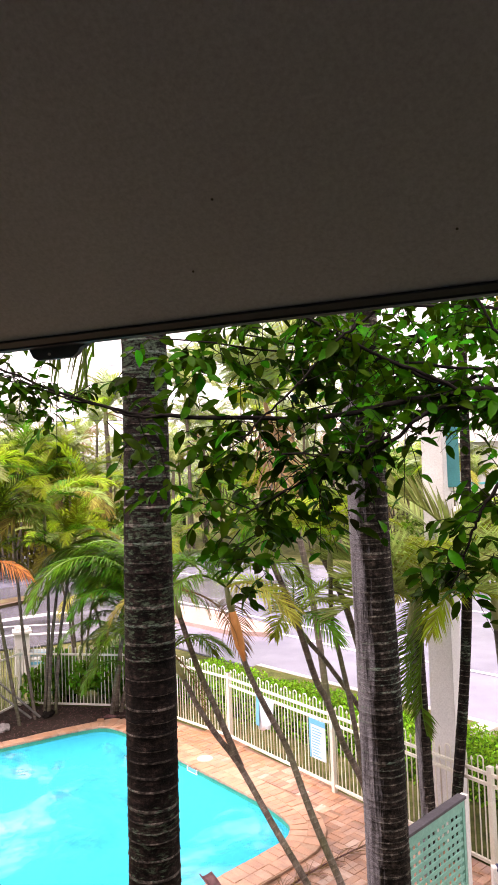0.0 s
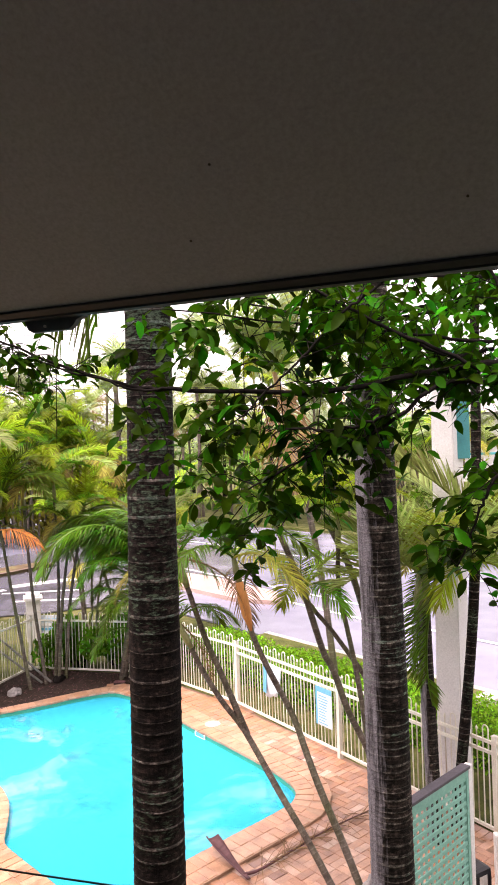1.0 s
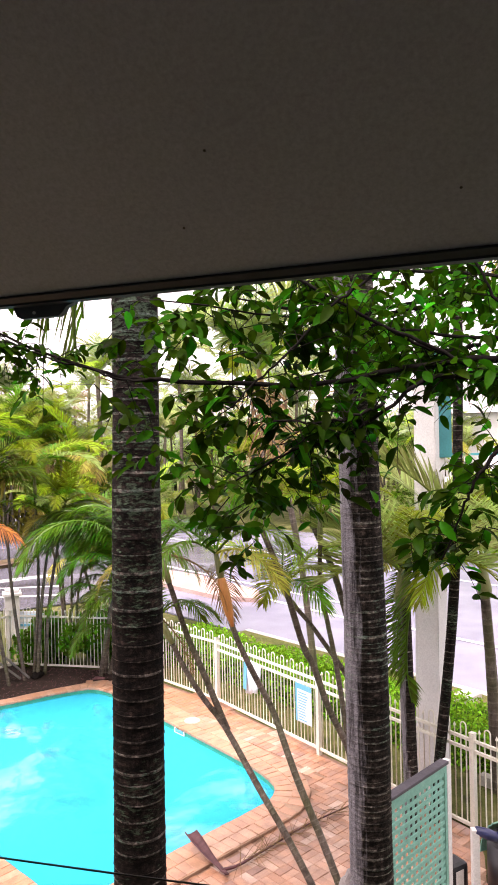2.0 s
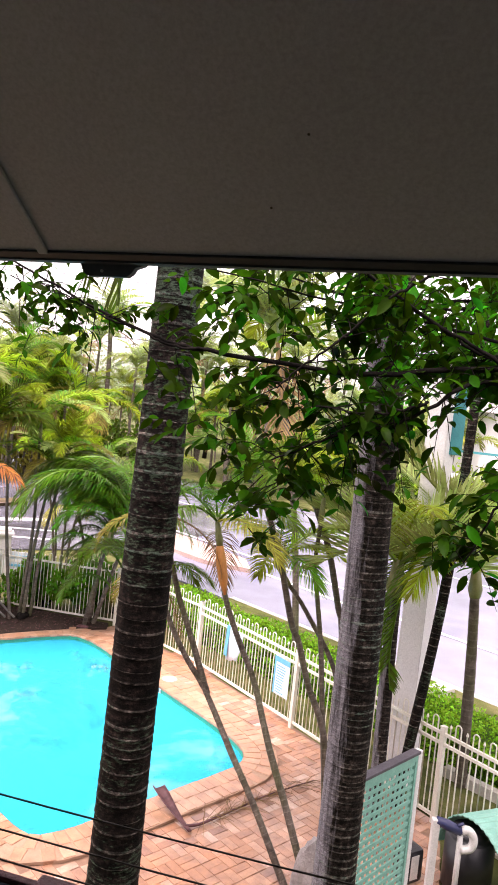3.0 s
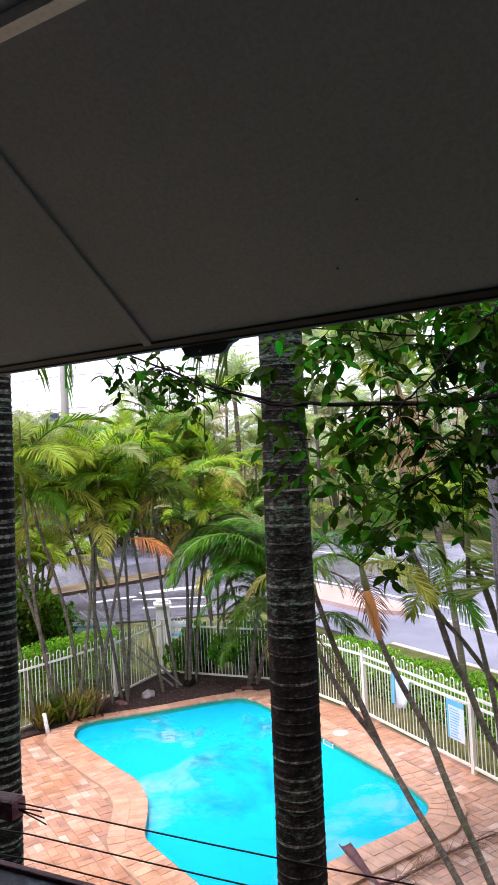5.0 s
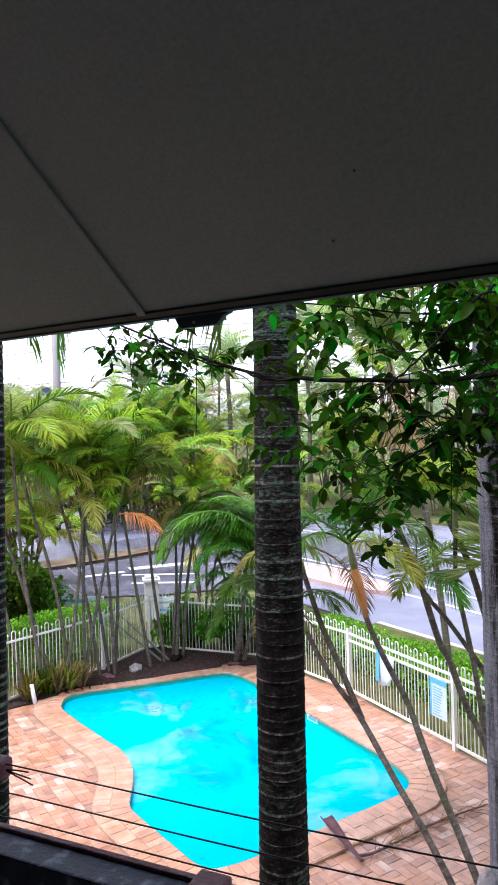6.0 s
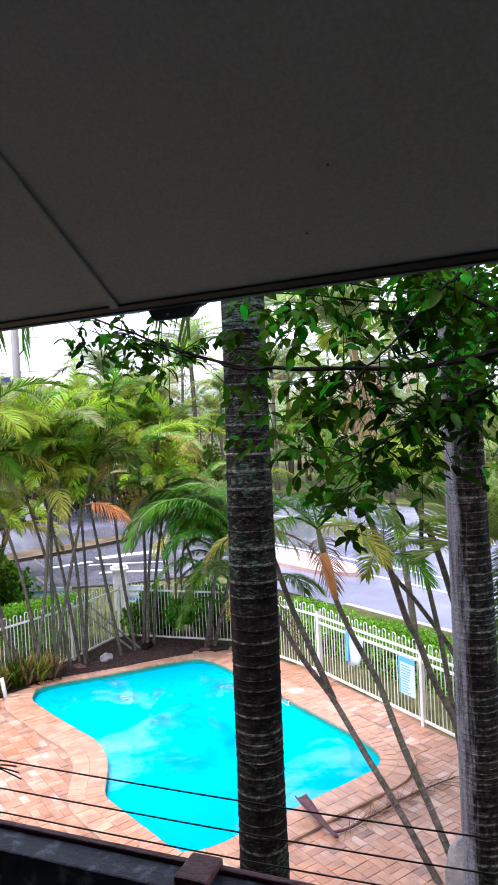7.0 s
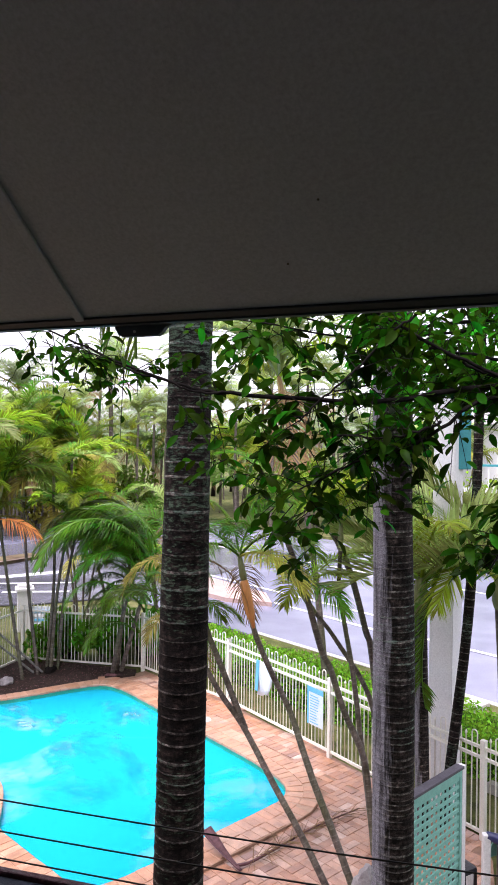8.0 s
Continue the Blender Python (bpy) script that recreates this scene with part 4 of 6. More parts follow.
# the tall trunks close to the balcony
tall_a = palm("tall palm with a dark lichen-spotted trunk beside the pool", [[(-0.57, 3.72, -0.05), (-0.55, 3.7, 2.0), (-0.53, 3.7, 3.9), (-0.515, 3.7, 5.1), (-0.49, 3.7, 8.2)]],
     0.147, 0.098, [("green", 9), ("yellow", 2)], PALM_A, 0.069, 0.0026, 26, 2.6, 3, shaft=0.7, flare=0.05)
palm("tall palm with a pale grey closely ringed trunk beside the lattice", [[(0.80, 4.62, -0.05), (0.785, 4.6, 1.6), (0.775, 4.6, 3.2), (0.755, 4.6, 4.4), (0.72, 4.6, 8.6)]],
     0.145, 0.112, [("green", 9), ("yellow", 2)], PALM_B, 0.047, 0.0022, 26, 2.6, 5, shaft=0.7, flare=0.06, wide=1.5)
tall_c = palm("tall palm with a dark closely ringed trunk", [[(-2.80, 4.6, -0.05), (-2.775, 4.6, 1.7), (-2.73, 4.6, 3.7), (-2.70, 4.6, 4.8), (-2.64, 4.6, 8.0)]],
     0.138, 0.11, [("green", 9)], PALM_C, 0.06, 0.005, 24, 2.6, 7, shaft=0.7, flare=0.05, wide=2.3)
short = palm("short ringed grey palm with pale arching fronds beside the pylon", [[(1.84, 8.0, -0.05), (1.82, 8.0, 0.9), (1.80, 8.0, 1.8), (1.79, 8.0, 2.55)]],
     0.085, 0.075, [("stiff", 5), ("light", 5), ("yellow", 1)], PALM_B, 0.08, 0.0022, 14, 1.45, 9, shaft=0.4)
for k, (az, lift) in enumerate(((172, 0), (196, 8), (215, -10), (-15, 6), (-32, -8), (120, 4))):
    piece("frond", FRONDS["fan"][k % 2], short, pose(1.84, 7.98, 3.0, 0, lift, az) @ Matrix.Scale(1.15, 4))
for x, y, z, az, sc in ((2.2, 7.9, 3.57, 180, 2.15), (2.02, 8.05, 3.3, 196, 1.75)):
    piece("frond", FRONDS["sickle"][0], short, pose(x, y, z, 0, 0, az) @ Matrix.Scale(sc, 4))
palm("low palm with broad pale green arching fronds behind the fence", [[(3.15, 9.0, -0.1), (3.05, 8.85, 1.4), (2.9, 8.6, 2.5)]], 0.08, 0.06, [("stiff", 6), ("light", 5)], STEM, 0.1, 0.003, 10, 1.75, 10, shaft=0.4)
palm("slim dark palm leaning beside the white pylon", [[(2.15, 8.3, -0.05), (2.23, 8.3, 0.66), (2.42, 8.3, 2.38), (2.51, 8.3, 4.05), (2.56, 8.3, 6.2)]],
     0.062, 0.055, [("green", 7), ("yellow", 2)], PALM_A, 0.09, 0.003, 12, 1.9, 11, shaft=0.4)

for owner, (x, y, z), turns in ((tall_a, (-0.51, 3.7, 8.86), (160, 185, 215)), (tall_c, (-2.62, 4.6, 8.88), (-12, 14, 195))):
    for k, az in enumerate(turns):
        piece("frond", FRONDS["hang"][k % 2], owner, pose(x, y, z, 0, 0, az) @ Matrix.Scale(3.82 + 0.1 * k, 4))

# the leaning clump at the corner of the paving
palm("thin leaning palm with a forked green-grey stem", [[(0.74, 6.68, -0.05), (0.39, 6.95, 0.55), (0.13, 7.15, 0.94), (-0.21, 7.45, 1.45), (-0.43, 7.45, 1.76), (-0.61, 7.45, 2.06), (-0.75, 7.45, 2.35)],
     [(-0.19, 7.46, 1.42), (-0.35, 7.5, 1.81), (-0.49, 7.5, 2.16), (-0.6, 7.5, 2.43), (-0.77, 7.5, 2.97)]], 0.036, 0.026, [("green", 4), ("yellow", 1), ("dry", 1)], STEM, 0.066, 0.0022, 10, 0.9, 21, shaft=0.35)
clump = palm("thin leaning palm with an orange sheath below its crown", [[(0.95, 6.7, -0.05), (0.71, 6.95, 0.55), (0.53, 7.1, 0.97), (0.41, 7.25, 1.28), (0.28, 7.45, 1.62), (0.05, 7.45, 2.09), (-0.12, 7.45, 2.51), (-0.22, 7.45, 3.0)]],
     0.038, 0.027, [("green", 5), ("yellow", 1), ("dry", 1)], STEM, 0.066, 0.0022, 10, 1.05, 23, shaft=0.3)
tube("leaf_sheath", [(-0.115, 7.42, 2.5), (-0.15, 7.415, 2.66), (-0.19, 7.42, 2.85), (-0.22, 7.43, 3.0)], [0.015, 0.05, 0.055, 0.04], ORANGE, clump, 10, "dry orange leaf sheath")
palm("thin leaning palm with a plain grey stem", [[(1.24, 7.7, -0.05), (1.2, 7.8, 0.45), (1.12, 7.8, 1.0), (0.9, 7.8, 1.5), (0.75, 7.8, 1.95), (0.64, 7.8, 2.18), (0.44, 7.8, 2.87), (0.2, 7.8, 3.5)]],
     0.038, 0.032, [("green", 7)], STEM, 0.066, 0.0022, 10, 1.2, 25, shaft=0.35)
palm("thin palm with a forked stem behind the ringed trunk", [[(1.28, 8.0, -0.05), (1.12, 8.0, 1.15), (1.03, 8.0, 1.83), (0.92, 8.0, 2.44), (0.86, 8.0, 2.78), (0.87, 8.0, 3.3)],
     [(1.4, 8.15, 0.6), (1.26, 8.2, 1.49), (0.85, 8.2, 2.18), (0.6, 8.2, 2.5)]], 0.033, 0.024, [("light", 5), ("green", 2)], STEM, 0.066, 0.0022, 10, 1.0, 27, shaft=0.3)
palm("thin dark palm leaning over the fence", [[(1.55, 8.4, -0.05), (1.32, 8.4, 1.88), (1.23, 8.4, 2.25), (1.05, 8.4, 2.9), (0.84, 8.4, 3.4)]],
     0.042, 0.036, [("light", 6), ("green", 2)], STEM, 0.066, 0.0022, 10, 1.15, 29, shaft=0.3)
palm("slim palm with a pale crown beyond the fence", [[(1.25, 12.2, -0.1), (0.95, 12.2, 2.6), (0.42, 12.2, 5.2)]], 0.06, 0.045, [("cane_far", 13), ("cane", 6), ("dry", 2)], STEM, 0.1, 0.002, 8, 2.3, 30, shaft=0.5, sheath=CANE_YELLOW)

# the garden bed behind the pool
bushy = palm("bushy palm with long arching dark green fronds", [[(-2.75, 13.75, 0), (-2.6, 13.6, 0.8), (-2.45, 13.5, 1.5)], [(-2.6, 13.85, 0), (-2.4, 13.75, 0.7), (-2.2, 13.7, 1.4)],
     [(-2.7, 13.9, 0), (-2.6, 13.85, 0.9), (-2.5, 13.8, 1.7)]], 0.045, 0.035, [("arch", 2)], STEM, 0.12, 0.002, 8, 1.8, 31, shaft=0.4)
rf = random.Random(77)
for k in range(26):
    az = 184 + rf.uniform(-52, 38)
    sc = 1.5 + 1.25 * ((k * 7) % 26) / 25
    piece("frond", FRONDS["arch"][k % 4], bushy, pose(-2.1 + rf.uniform(-0.2, 0.2), 13.5 + rf.uniform(-0.2, 0.2), 1.3 + 0.45 * sc + rf.uniform(-0.55, 0.25), rf.uniform(-14, 14), rf.uniform(-7, 7), az) @ Matrix.Diagonal((sc, sc, sc, 1)))
for k in range(14):
    sc = rf.uniform(1.25, 1.75)
    piece("frond", FRONDS["arch"][(k + 1) % 4], bushy, pose(-2.15 + rf.uniform(-0.25, 0.25), 13.5 + rf.uniform(-0.2, 0.2), rf.uniform(0.75, 1.75), rf.uniform(-20, 20), rf.uniform(-6, 10), 182 + rf.uniform(-55, 40)) @ Matrix.Diagonal((sc, sc, sc, 1)))
beds = [((-4.15, 13.6), (-4.5, 13.7, 3.3), "green", 1.4), ((-4.35, 13.3), (-4.9, 13.4, 3.2), "light", 1.5), ((-4.05, 13.85), (-4.0, 14.0, 3.5), "light", 1.5),
        ((-4.9, 12.8), (-5.3, 13.0, 3.7), "green", 1.5), ((-5.1, 12.6), (-5.9, 12.8, 3.3), "light", 1.6), ((-5.3, 12.35), (-5.2, 12.6, 4.0), "light", 1.6), ((-5.5, 12.2), (-6.3, 12.2, 3.6), "green", 1.6),
        ((-5.7, 11.9), (-6.7, 12.0, 3.0), "yellow", 1.4), ((-5.8, 11.75), (-6.2, 11.6, 4.2), "light", 1.7), ((-5.0, 13.1), (-5.0, 13.3, 2.7), "light", 1.2),
        ((-6.0, 11.4), (-7.2, 11.6, 3.8), "light", 1.6), ((-5.35, 12.35), (-4.7, 12.9, 3.4), "green", 1.3), ((-5.0, 12.8), (-5.75, 13.2, 3.5), "light", 1.4),
        ((-3.95, 13.75), (-3.72, 13.95, 2.7), "green", 1.1), ((-3.86, 13.9), (-3.5, 14.1, 3.0), "light", 1.2), ((-5.55, 12.0), (-5.3, 12.5, 3.1), "yellow", 1.2)]
for k, ((x, y), top, kind, size) in enumerate(beds):
    mid = ((x + top[0]) / 2 + random.uniform(-0.12, 0.12), (y + top[1]) / 2, top[2] * 0.5)
    palm("slim clumping palm with a leaning grey stem in the garden bed", [[(x, y, -0.02), mid, top]], 0.036, 0.026, [(kind, 3), ("cane", 5), ("yellow", 1), ("light", 2)], STEM, 0.066, 0.002, 8, size, 40 + k, shaft=0.35, group="garden bed palms")
dead = piece("dead_frond", FRONDS["dead"][0], m=Matrix.Translation((-4.62, 12.5, 3.05)) @ pose(0, 0, 0, 10, 0, -12) @ Matrix.Diagonal((0.9, 0.9, 0.9, 1)))
tagged(dead, "dead orange palm frond hanging in the clump", "palm frond")

bleached = piece("dead_frond", FRONDS["tan"][0], m=pose(-7.0, 12.35, 3.75, 0, 0, -8) @ Matrix.Scale(1.35, 4))
tagged(bleached, "bleached straw-coloured palm frond drooping from the clump", "palm frond")
drooped = piece("dead_frond", FRONDS["yellow"][0], m=pose(-5.45, 12.3, 3.0, 0, -42, -5) @ Matrix.Scale(1.15, 4))
tagged(drooped, "yellowing palm frond arching out of the clump", "palm frond")

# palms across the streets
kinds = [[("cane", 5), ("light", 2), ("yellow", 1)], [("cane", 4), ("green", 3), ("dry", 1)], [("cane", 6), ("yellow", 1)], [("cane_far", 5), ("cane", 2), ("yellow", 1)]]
masters = []
for k in range(4):
    rk = random.Random(70 + k)
    stems = []
    for j in range(4):
        az, h = j * 1.57 + rk.uniform(-0.5, 0.5), (2.3 + 0.35 * k) * rk.uniform(0.72, 1.12)
        c, s = math.cos(az), math.sin(az)
        stems.append([(0.15 * c, 0.15 * s, -0.15), (0.3 * c, 0.3 * s, h * 0.5), (0.62 * c, 0.62 * s, h)])
    masters.append(palm("clumping golden cane palm with upright feathery fronds", stems, 0.04, 0.032, kinds[k], STEM, 0.12, 0.002, 6, 1.75, 60 + k, pose(-8.4 - 1.6 * k, 15.6 + 0.9 * k, -0.1), 0.4, "cane palms", sheath=CANE_YELLOW))
rnd = random.Random(5)
for x, y, s in ((-4.2, 17.4, 0.8), (-3.2, 16.4, 0.78), (-2.2, 17.0, 0.8), (-9.4, 18.2, 1.0), (-11.2, 17.2, 1.0), (-12.4, 19.4, 1.1), (-10.6, 20.4, 1.1), (-14, 21.5, 1.2), (-12.0, 15.2, 0.95), (-13.6, 17.6, 1.0)):
    copy_thing(masters[rnd.randrange(4)], pose(x, y, -0.1, 0, 0, rnd.uniform(0, 360)) @ Matrix.Diagonal((s, s, s * rnd.uniform(0.92, 1.12), 1)))
for k in range(14):
    y = rnd.uniform(33.5, 40)
    x = y * (-0.56 + 0.33 * (k + rnd.random()) / 14)
    s = rnd.uniform(1.3, 1.75)
    copy_thing(masters[rnd.randrange(4)], pose(x, y, -0.1, 0, 0, rnd.uniform(0, 360)) @ Matrix.Diagonal((s, s, s * rnd.uniform(0.9, 1.2), 1)))
for k in range(24):
    p = lot(-10 + 2.3 * k + rnd.uniform(-0.8, 0.8), rnd.uniform(27, 33))
    s = rnd.uniform(1.15, 1.6)
    copy_thing(masters[rnd.randrange(4)], pose(p.x, p.y, -0.1, 0, 0, rnd.uniform(0, 360)) @ Matrix.Diagonal((s, s, s * rnd.uniform(0.85, 1.1), 1)))

talls = []
for k in range(3):
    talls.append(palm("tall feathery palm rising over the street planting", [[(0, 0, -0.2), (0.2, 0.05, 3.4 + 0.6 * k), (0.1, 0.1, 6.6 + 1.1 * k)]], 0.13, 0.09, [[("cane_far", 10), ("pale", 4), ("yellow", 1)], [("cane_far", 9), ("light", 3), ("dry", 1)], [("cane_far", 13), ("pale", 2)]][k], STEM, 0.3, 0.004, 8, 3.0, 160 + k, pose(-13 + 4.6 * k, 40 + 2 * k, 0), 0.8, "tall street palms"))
rt2 = random.Random(61)
for k in range(60):
    y = rt2.uniform(36, 60)
    x = y * (-0.62 + 0.78 * (k + rt2.random()) / 60)
    s = (0.52 + 0.52 * rt2.random()) * (0.72 + 0.005 * y)
    copy_thing(talls[k % 3], pose(x, y, -0.05, 0, 0, rt2.uniform(0, 360)) @ Matrix.Diagonal((s, s, s, 1)))

# ---- leafy tree in front of the balcony ----
def leaf_data(length, width, fold, curl):
    st = [(0, 0.05), (0.22, 0.66), (0.5, 1.0), (0.8, 0.76), (1.0, 0.0)]
    verts, faces = [], []
    for s, w in st:
        z = -curl * length * s * s
        verts += [(s * length, -w * width / 2, z + fold * w * width), (s * length, 0, z), (s * length, w * width / 2, z + fold * w * width)]
    for i in range(4):
        o = 3 * i
        faces += [(o, o + 3, o + 4, o + 1), (o + 1, o + 4, o + 5, o + 2)]
    return verts, faces


LEAVES = [mesh_of(f"leaf_{k}", *leaf_data(0.066 + 0.012 * k, 0.035 + 0.003 * k, 0.10 + 0.04 * k, 0.18 + 0.16 * k), LEAF, True) for k in range(3)]
tree = thing("leafy_tree", "broad-leaved tree with dark bare branches and drooping green leaves", "tree")
tube("trunk", spline([(2.75, 2.9, -0.1), (2.7, 2.85, 2.0), (2.55, 2.8, 3.6), (2.35, 2.75, 4.7), (2.3, 2.75, 6.2)], 6), [0.13 - 0.0035 * k for k in range(25)], BARK, tree, 12)
BRANCHES = [
    ([(2.4, 2.75, 4.5), (1.5, 2.62, 4.66), (0.92, 2.6, 4.68), (0.55, 2.6, 4.64), (0.26, 2.6, 4.6), (-0.28, 2.6, 4.625), (-0.45, 2.6, 4.65), (-0.73, 2.6, 4.75), (-1.0, 2.6, 4.87)], 0.015, 0.0035),
    ([(-0.28, 2.6, 4.625), (-0.41, 2.58, 4.625), (-0.52, 2.58, 4.672), (-0.62, 2.57, 4.695), (-0.74, 2.58, 4.742), (-0.88, 2.57, 4.80)], 0.0055, 0.002),
    ([(1.5, 2.6, 4.5), (0.95, 2.55, 4.6), (0.68, 2.55, 4.72), (0.46, 2.55, 4.82), (0.24, 2.55, 4.95), (0.1, 2.55, 5.05)], 0.009, 0.004),
    ([(2.35, 2.8, 4.7), (1.5, 2.7, 4.74), (0.96, 2.7, 4.76), (0.57, 2.7, 4.81), (0.23, 2.7, 4.85), (-0.28, 2.7, 4.93)], 0.010, 0.003),
    ([(0.9, 2.68, 4.74), (0.71, 2.65, 4.72), (0.52, 2.65, 4.82), (0.36, 2.65, 4.89), (0.23, 2.65, 4.99)], 0.008, 0.004),
    ([(0.75, 2.5, 5.2), (0.46, 2.5, 4.95), (0.32, 2.5, 4.85), (0.19, 2.5, 4.71), (0.07, 2.5, 4.61), (-0.02, 2.5, 4.52)], 0.006, 0.003),
    ([(2.4, 2.75, 4.4), (1.4, 2.58, 4.6), (0.86, 2.55, 4.61), (0.65, 2.55, 4.6), (0.49, 2.55, 4.48), (0.34, 2.55, 4.41), (0.16, 2.55, 4.35), (-0.02, 2.55, 4.26)], 0.012, 0.003),
    ([(0.5, 2.5, 4.52), (0.4, 2.5, 4.48), (0.28, 2.5, 4.46), (0.12, 2.5, 4.47)], 0.006, 0.003),
    ([(1.6, 2.6, 4.66), (1.1, 2.52, 4.52), (0.87, 2.5, 4.33), (0.8, 2.5, 4.23), (0.76, 2.5, 4.14), (0.69, 2.5, 3.98)], 0.010, 0.003),
    ([(1.5, 2.6, 4.68), (1.1, 2.52, 4.76), (0.9, 2.5, 4.86), (0.82, 2.5, 5.01), (0.7, 2.5, 5.2)], 0.008, 0.004),
    ([(2.35, 2.9, 5.0), (1.5, 2.9, 5.0), (0.9, 2.85, 5.04), (0.4, 2.8, 5.06), (0.0, 2.8, 5.03), (-0.3, 2.75, 5.05)], 0.009, 0.004),
]
rnd = random.Random(17)
spots = []
for ctrl, ra, rb in BRANCHES:
    pts = spline(ctrl, 6)
    wob = [p + Vector((rnd.uniform(-1, 1), rnd.uniform(-1, 1), rnd.uniform(-1, 1))) * 0.0055 for p in pts]
    tube("branch", wob, [ra + (rb - ra) * i / (len(wob) - 1) for i in range(len(wob))], BARK, tree, 7)
    spots += [(p, pts[max(i - 1, 0)] - p) for i, p in enumerate(pts)]
twig_v, twig_f, leaf_at = [], [], []


def twig(start, way, length, leaves):
    end = start + way * length + Vector((0, 0, -0.3 * length * length * 4))
    mid = start.lerp(end, 0.5) + Vector((0, 0, 0.08 * length))
    v, f = tube_data([start, mid, end], [0.0022, 0.0016, 0.0008], 4, False)
    o = len(twig_v)
    twig_v.extend(v)
    twig_f.extend(tuple(i + o for i in q) for q in f)
    for k in range(leaves):
        s = 0.2 + 0.8 * (k + rnd.random() * 0.6) / leaves
        p = start.lerp(mid, s * 2) if s < 0.5 else mid.lerp(end, min(1, s * 2 - 1))
        az = math.degrees(math.atan2(way.y, way.x)) + (55 if k % 2 else -55) + rnd.uniform(-35, 35)
        leaf_at.append(Matrix.Translation(p) @ pose(0, 0, 0, rnd.uniform(-50, 50), 0, az) @ pose(0, 0, 0, 0, rnd.uniform(-15, 48), 0) @ Matrix.Scale(rnd.uniform(0.62, 1.05) * (0.74 if start.x < -0.5 else 1.0), 4))


def dense(p):
    if p.x < -0.62:
        return 0.5
    if p.x < -0.1:
        return 0.12
    if p.x > 0.4:
        return 0.6
    return 0.95


for p, d in spots:
    for _ in range(4):
        if p.x > 1.9 or rnd.random() > dense(p) * 0.48:
            continue
        way = Vector((rnd.uniform(-1, 0.7), rnd.uniform(-0.1, 1.0), rnd.uniform(-0.8, 0.7))).normalized()
        twig(p, way, rnd.uniform(0.10, 0.28), rnd.randint(3, 6))
for x, z, n in ((-0.34, 4.82, 4), (-0.29, 4.74, 2), (-0.46, 4.58, 3), (-0.2, 4.8, 4), (-0.86, 4.64, 4), (-0.9, 4.74, 3), (0.03, 4.05, 4), (-1.06, 4.82, 5), (-0.93, 4.80, 5), (-0.80, 4.72, 3), (-0.42, 4.80, 4), (-0.45, 4.60, 2), (0.03, 4.20, 6), (0.07, 4.12, 6), (-0.15, 4.52, 5), (-0.24, 4.46, 4), (-0.22, 4.26, 4), (-0.12, 4.2, 4), (-0.28, 4.36, 2), (-0.2, 4.85, 3), (-0.05, 4.9, 3), (0.0, 4.98, 4), (-0.05, 4.62, 4), (-0.20, 4.36, 4), (-0.10, 4.40, 4), (0.12, 4.38, 4), (-0.02, 4.78, 4), (0.26, 4.26, 3), (0.8, 4.12, 5), (0.84, 4.0, 6), (0.68, 3.98, 5), (0.95, 4.2, 4), (0.05, 4.5, 3), (1.0, 4.55, 4)):
    for _ in range(n):
        s = Vector((x + rnd.uniform(-0.1, 0.1), 2.6 + rnd.uniform(-0.08, 0.28), z + rnd.uniform(-0.06, 0.08)))
        twig(s, Vector((rnd.uniform(-1, 1), rnd.uniform(-0.6, 0.6), rnd.uniform(-1, 0.3))).normalized(), rnd.uniform(0.08, 0.18), rnd.randint(4, 7))
rnd.shuffle(leaf_at)
for m in leaf_at[:300]:
    piece("leaf", rnd.choice(LEAVES), tree, m)
BACK = [
    ([(2.35, 2.9, 4.9), (1.9, 3.6, 5.1), (1.2, 3.9, 5.15), (0.5, 4.0, 5.1), (0.0, 4.05, 5.2)], 0.018, 0.005),
    ([(2.35, 2.9, 5.2), (1.8, 3.5, 5.5), (1.1, 3.8, 5.55), (0.5, 3.9, 5.6)], 0.016, 0.005),
    ([(2.4, 2.85, 4.5), (2.0, 3.5, 4.75), (1.5, 3.9, 4.8), (0.9, 4.1, 4.85), (0.3, 4.1, 4.75)], 0.018, 0.005),
    ([(2.45, 2.85, 4.3), (2.1, 3.4, 4.4), (1.7, 3.6, 4.35)], 0.014, 0.005),
    ([(2.35, 2.9, 5.5), (1.9, 3.3, 5.9), (1.3, 3.5, 6.0)], 0.014, 0.005),
    ([(2.35, 2.85, 4.8), (1.8, 3.1, 4.95), (1.2, 3.2, 5.02), (0.6, 3.2, 4.95), (0.1, 3.2, 5.0)], 0.014, 0.004),
    ([(2.35, 2.85, 5.1), (1.7, 3.15, 5.3), (1.1, 3.2, 5.32), (0.5, 3.2, 5.3)], 0.014, 0.004),
]
front = list(leaf_at)
leaf_at.clear()
for ctrl, ra, rb in BACK:
    pts = spline(ctrl, 8)
    tube("branch", pts, [ra + (rb - ra) * i / (len(pts) - 1) for i in range(len(pts))], BARK, tree, 7)
    for p in pts:
        for _ in range(5):
            if 0.55 < p.x < 2.2:
                twig(p, Vector((rnd.uniform(-1, 0.7), rnd.uniform(-0.8, 0.8), rnd.uniform(-0.8, 0.8))).normalized(), rnd.uniform(0.15, 0.42), rnd.randint(5, 9))
bv, bf = [], []
for m in leaf_at:
    me = rnd.choice(LEAVES)
    o = len(bv)
    bv += [m @ v.co for v in me.vertices]
    bf += [tuple(i + o for i in q.vertices) for q in me.polygons]
tagged(piece("young_leaves", mesh_of("young_leaves", bv, bf, LEAF_LIGHT, True), tree), kind="stuff")
leaf_at = front
tagged(piece("twig_mass", mesh_of("twig_mass", twig_v, twig_f, BARK), tree), kind="stuff")
lv, lf = [], []
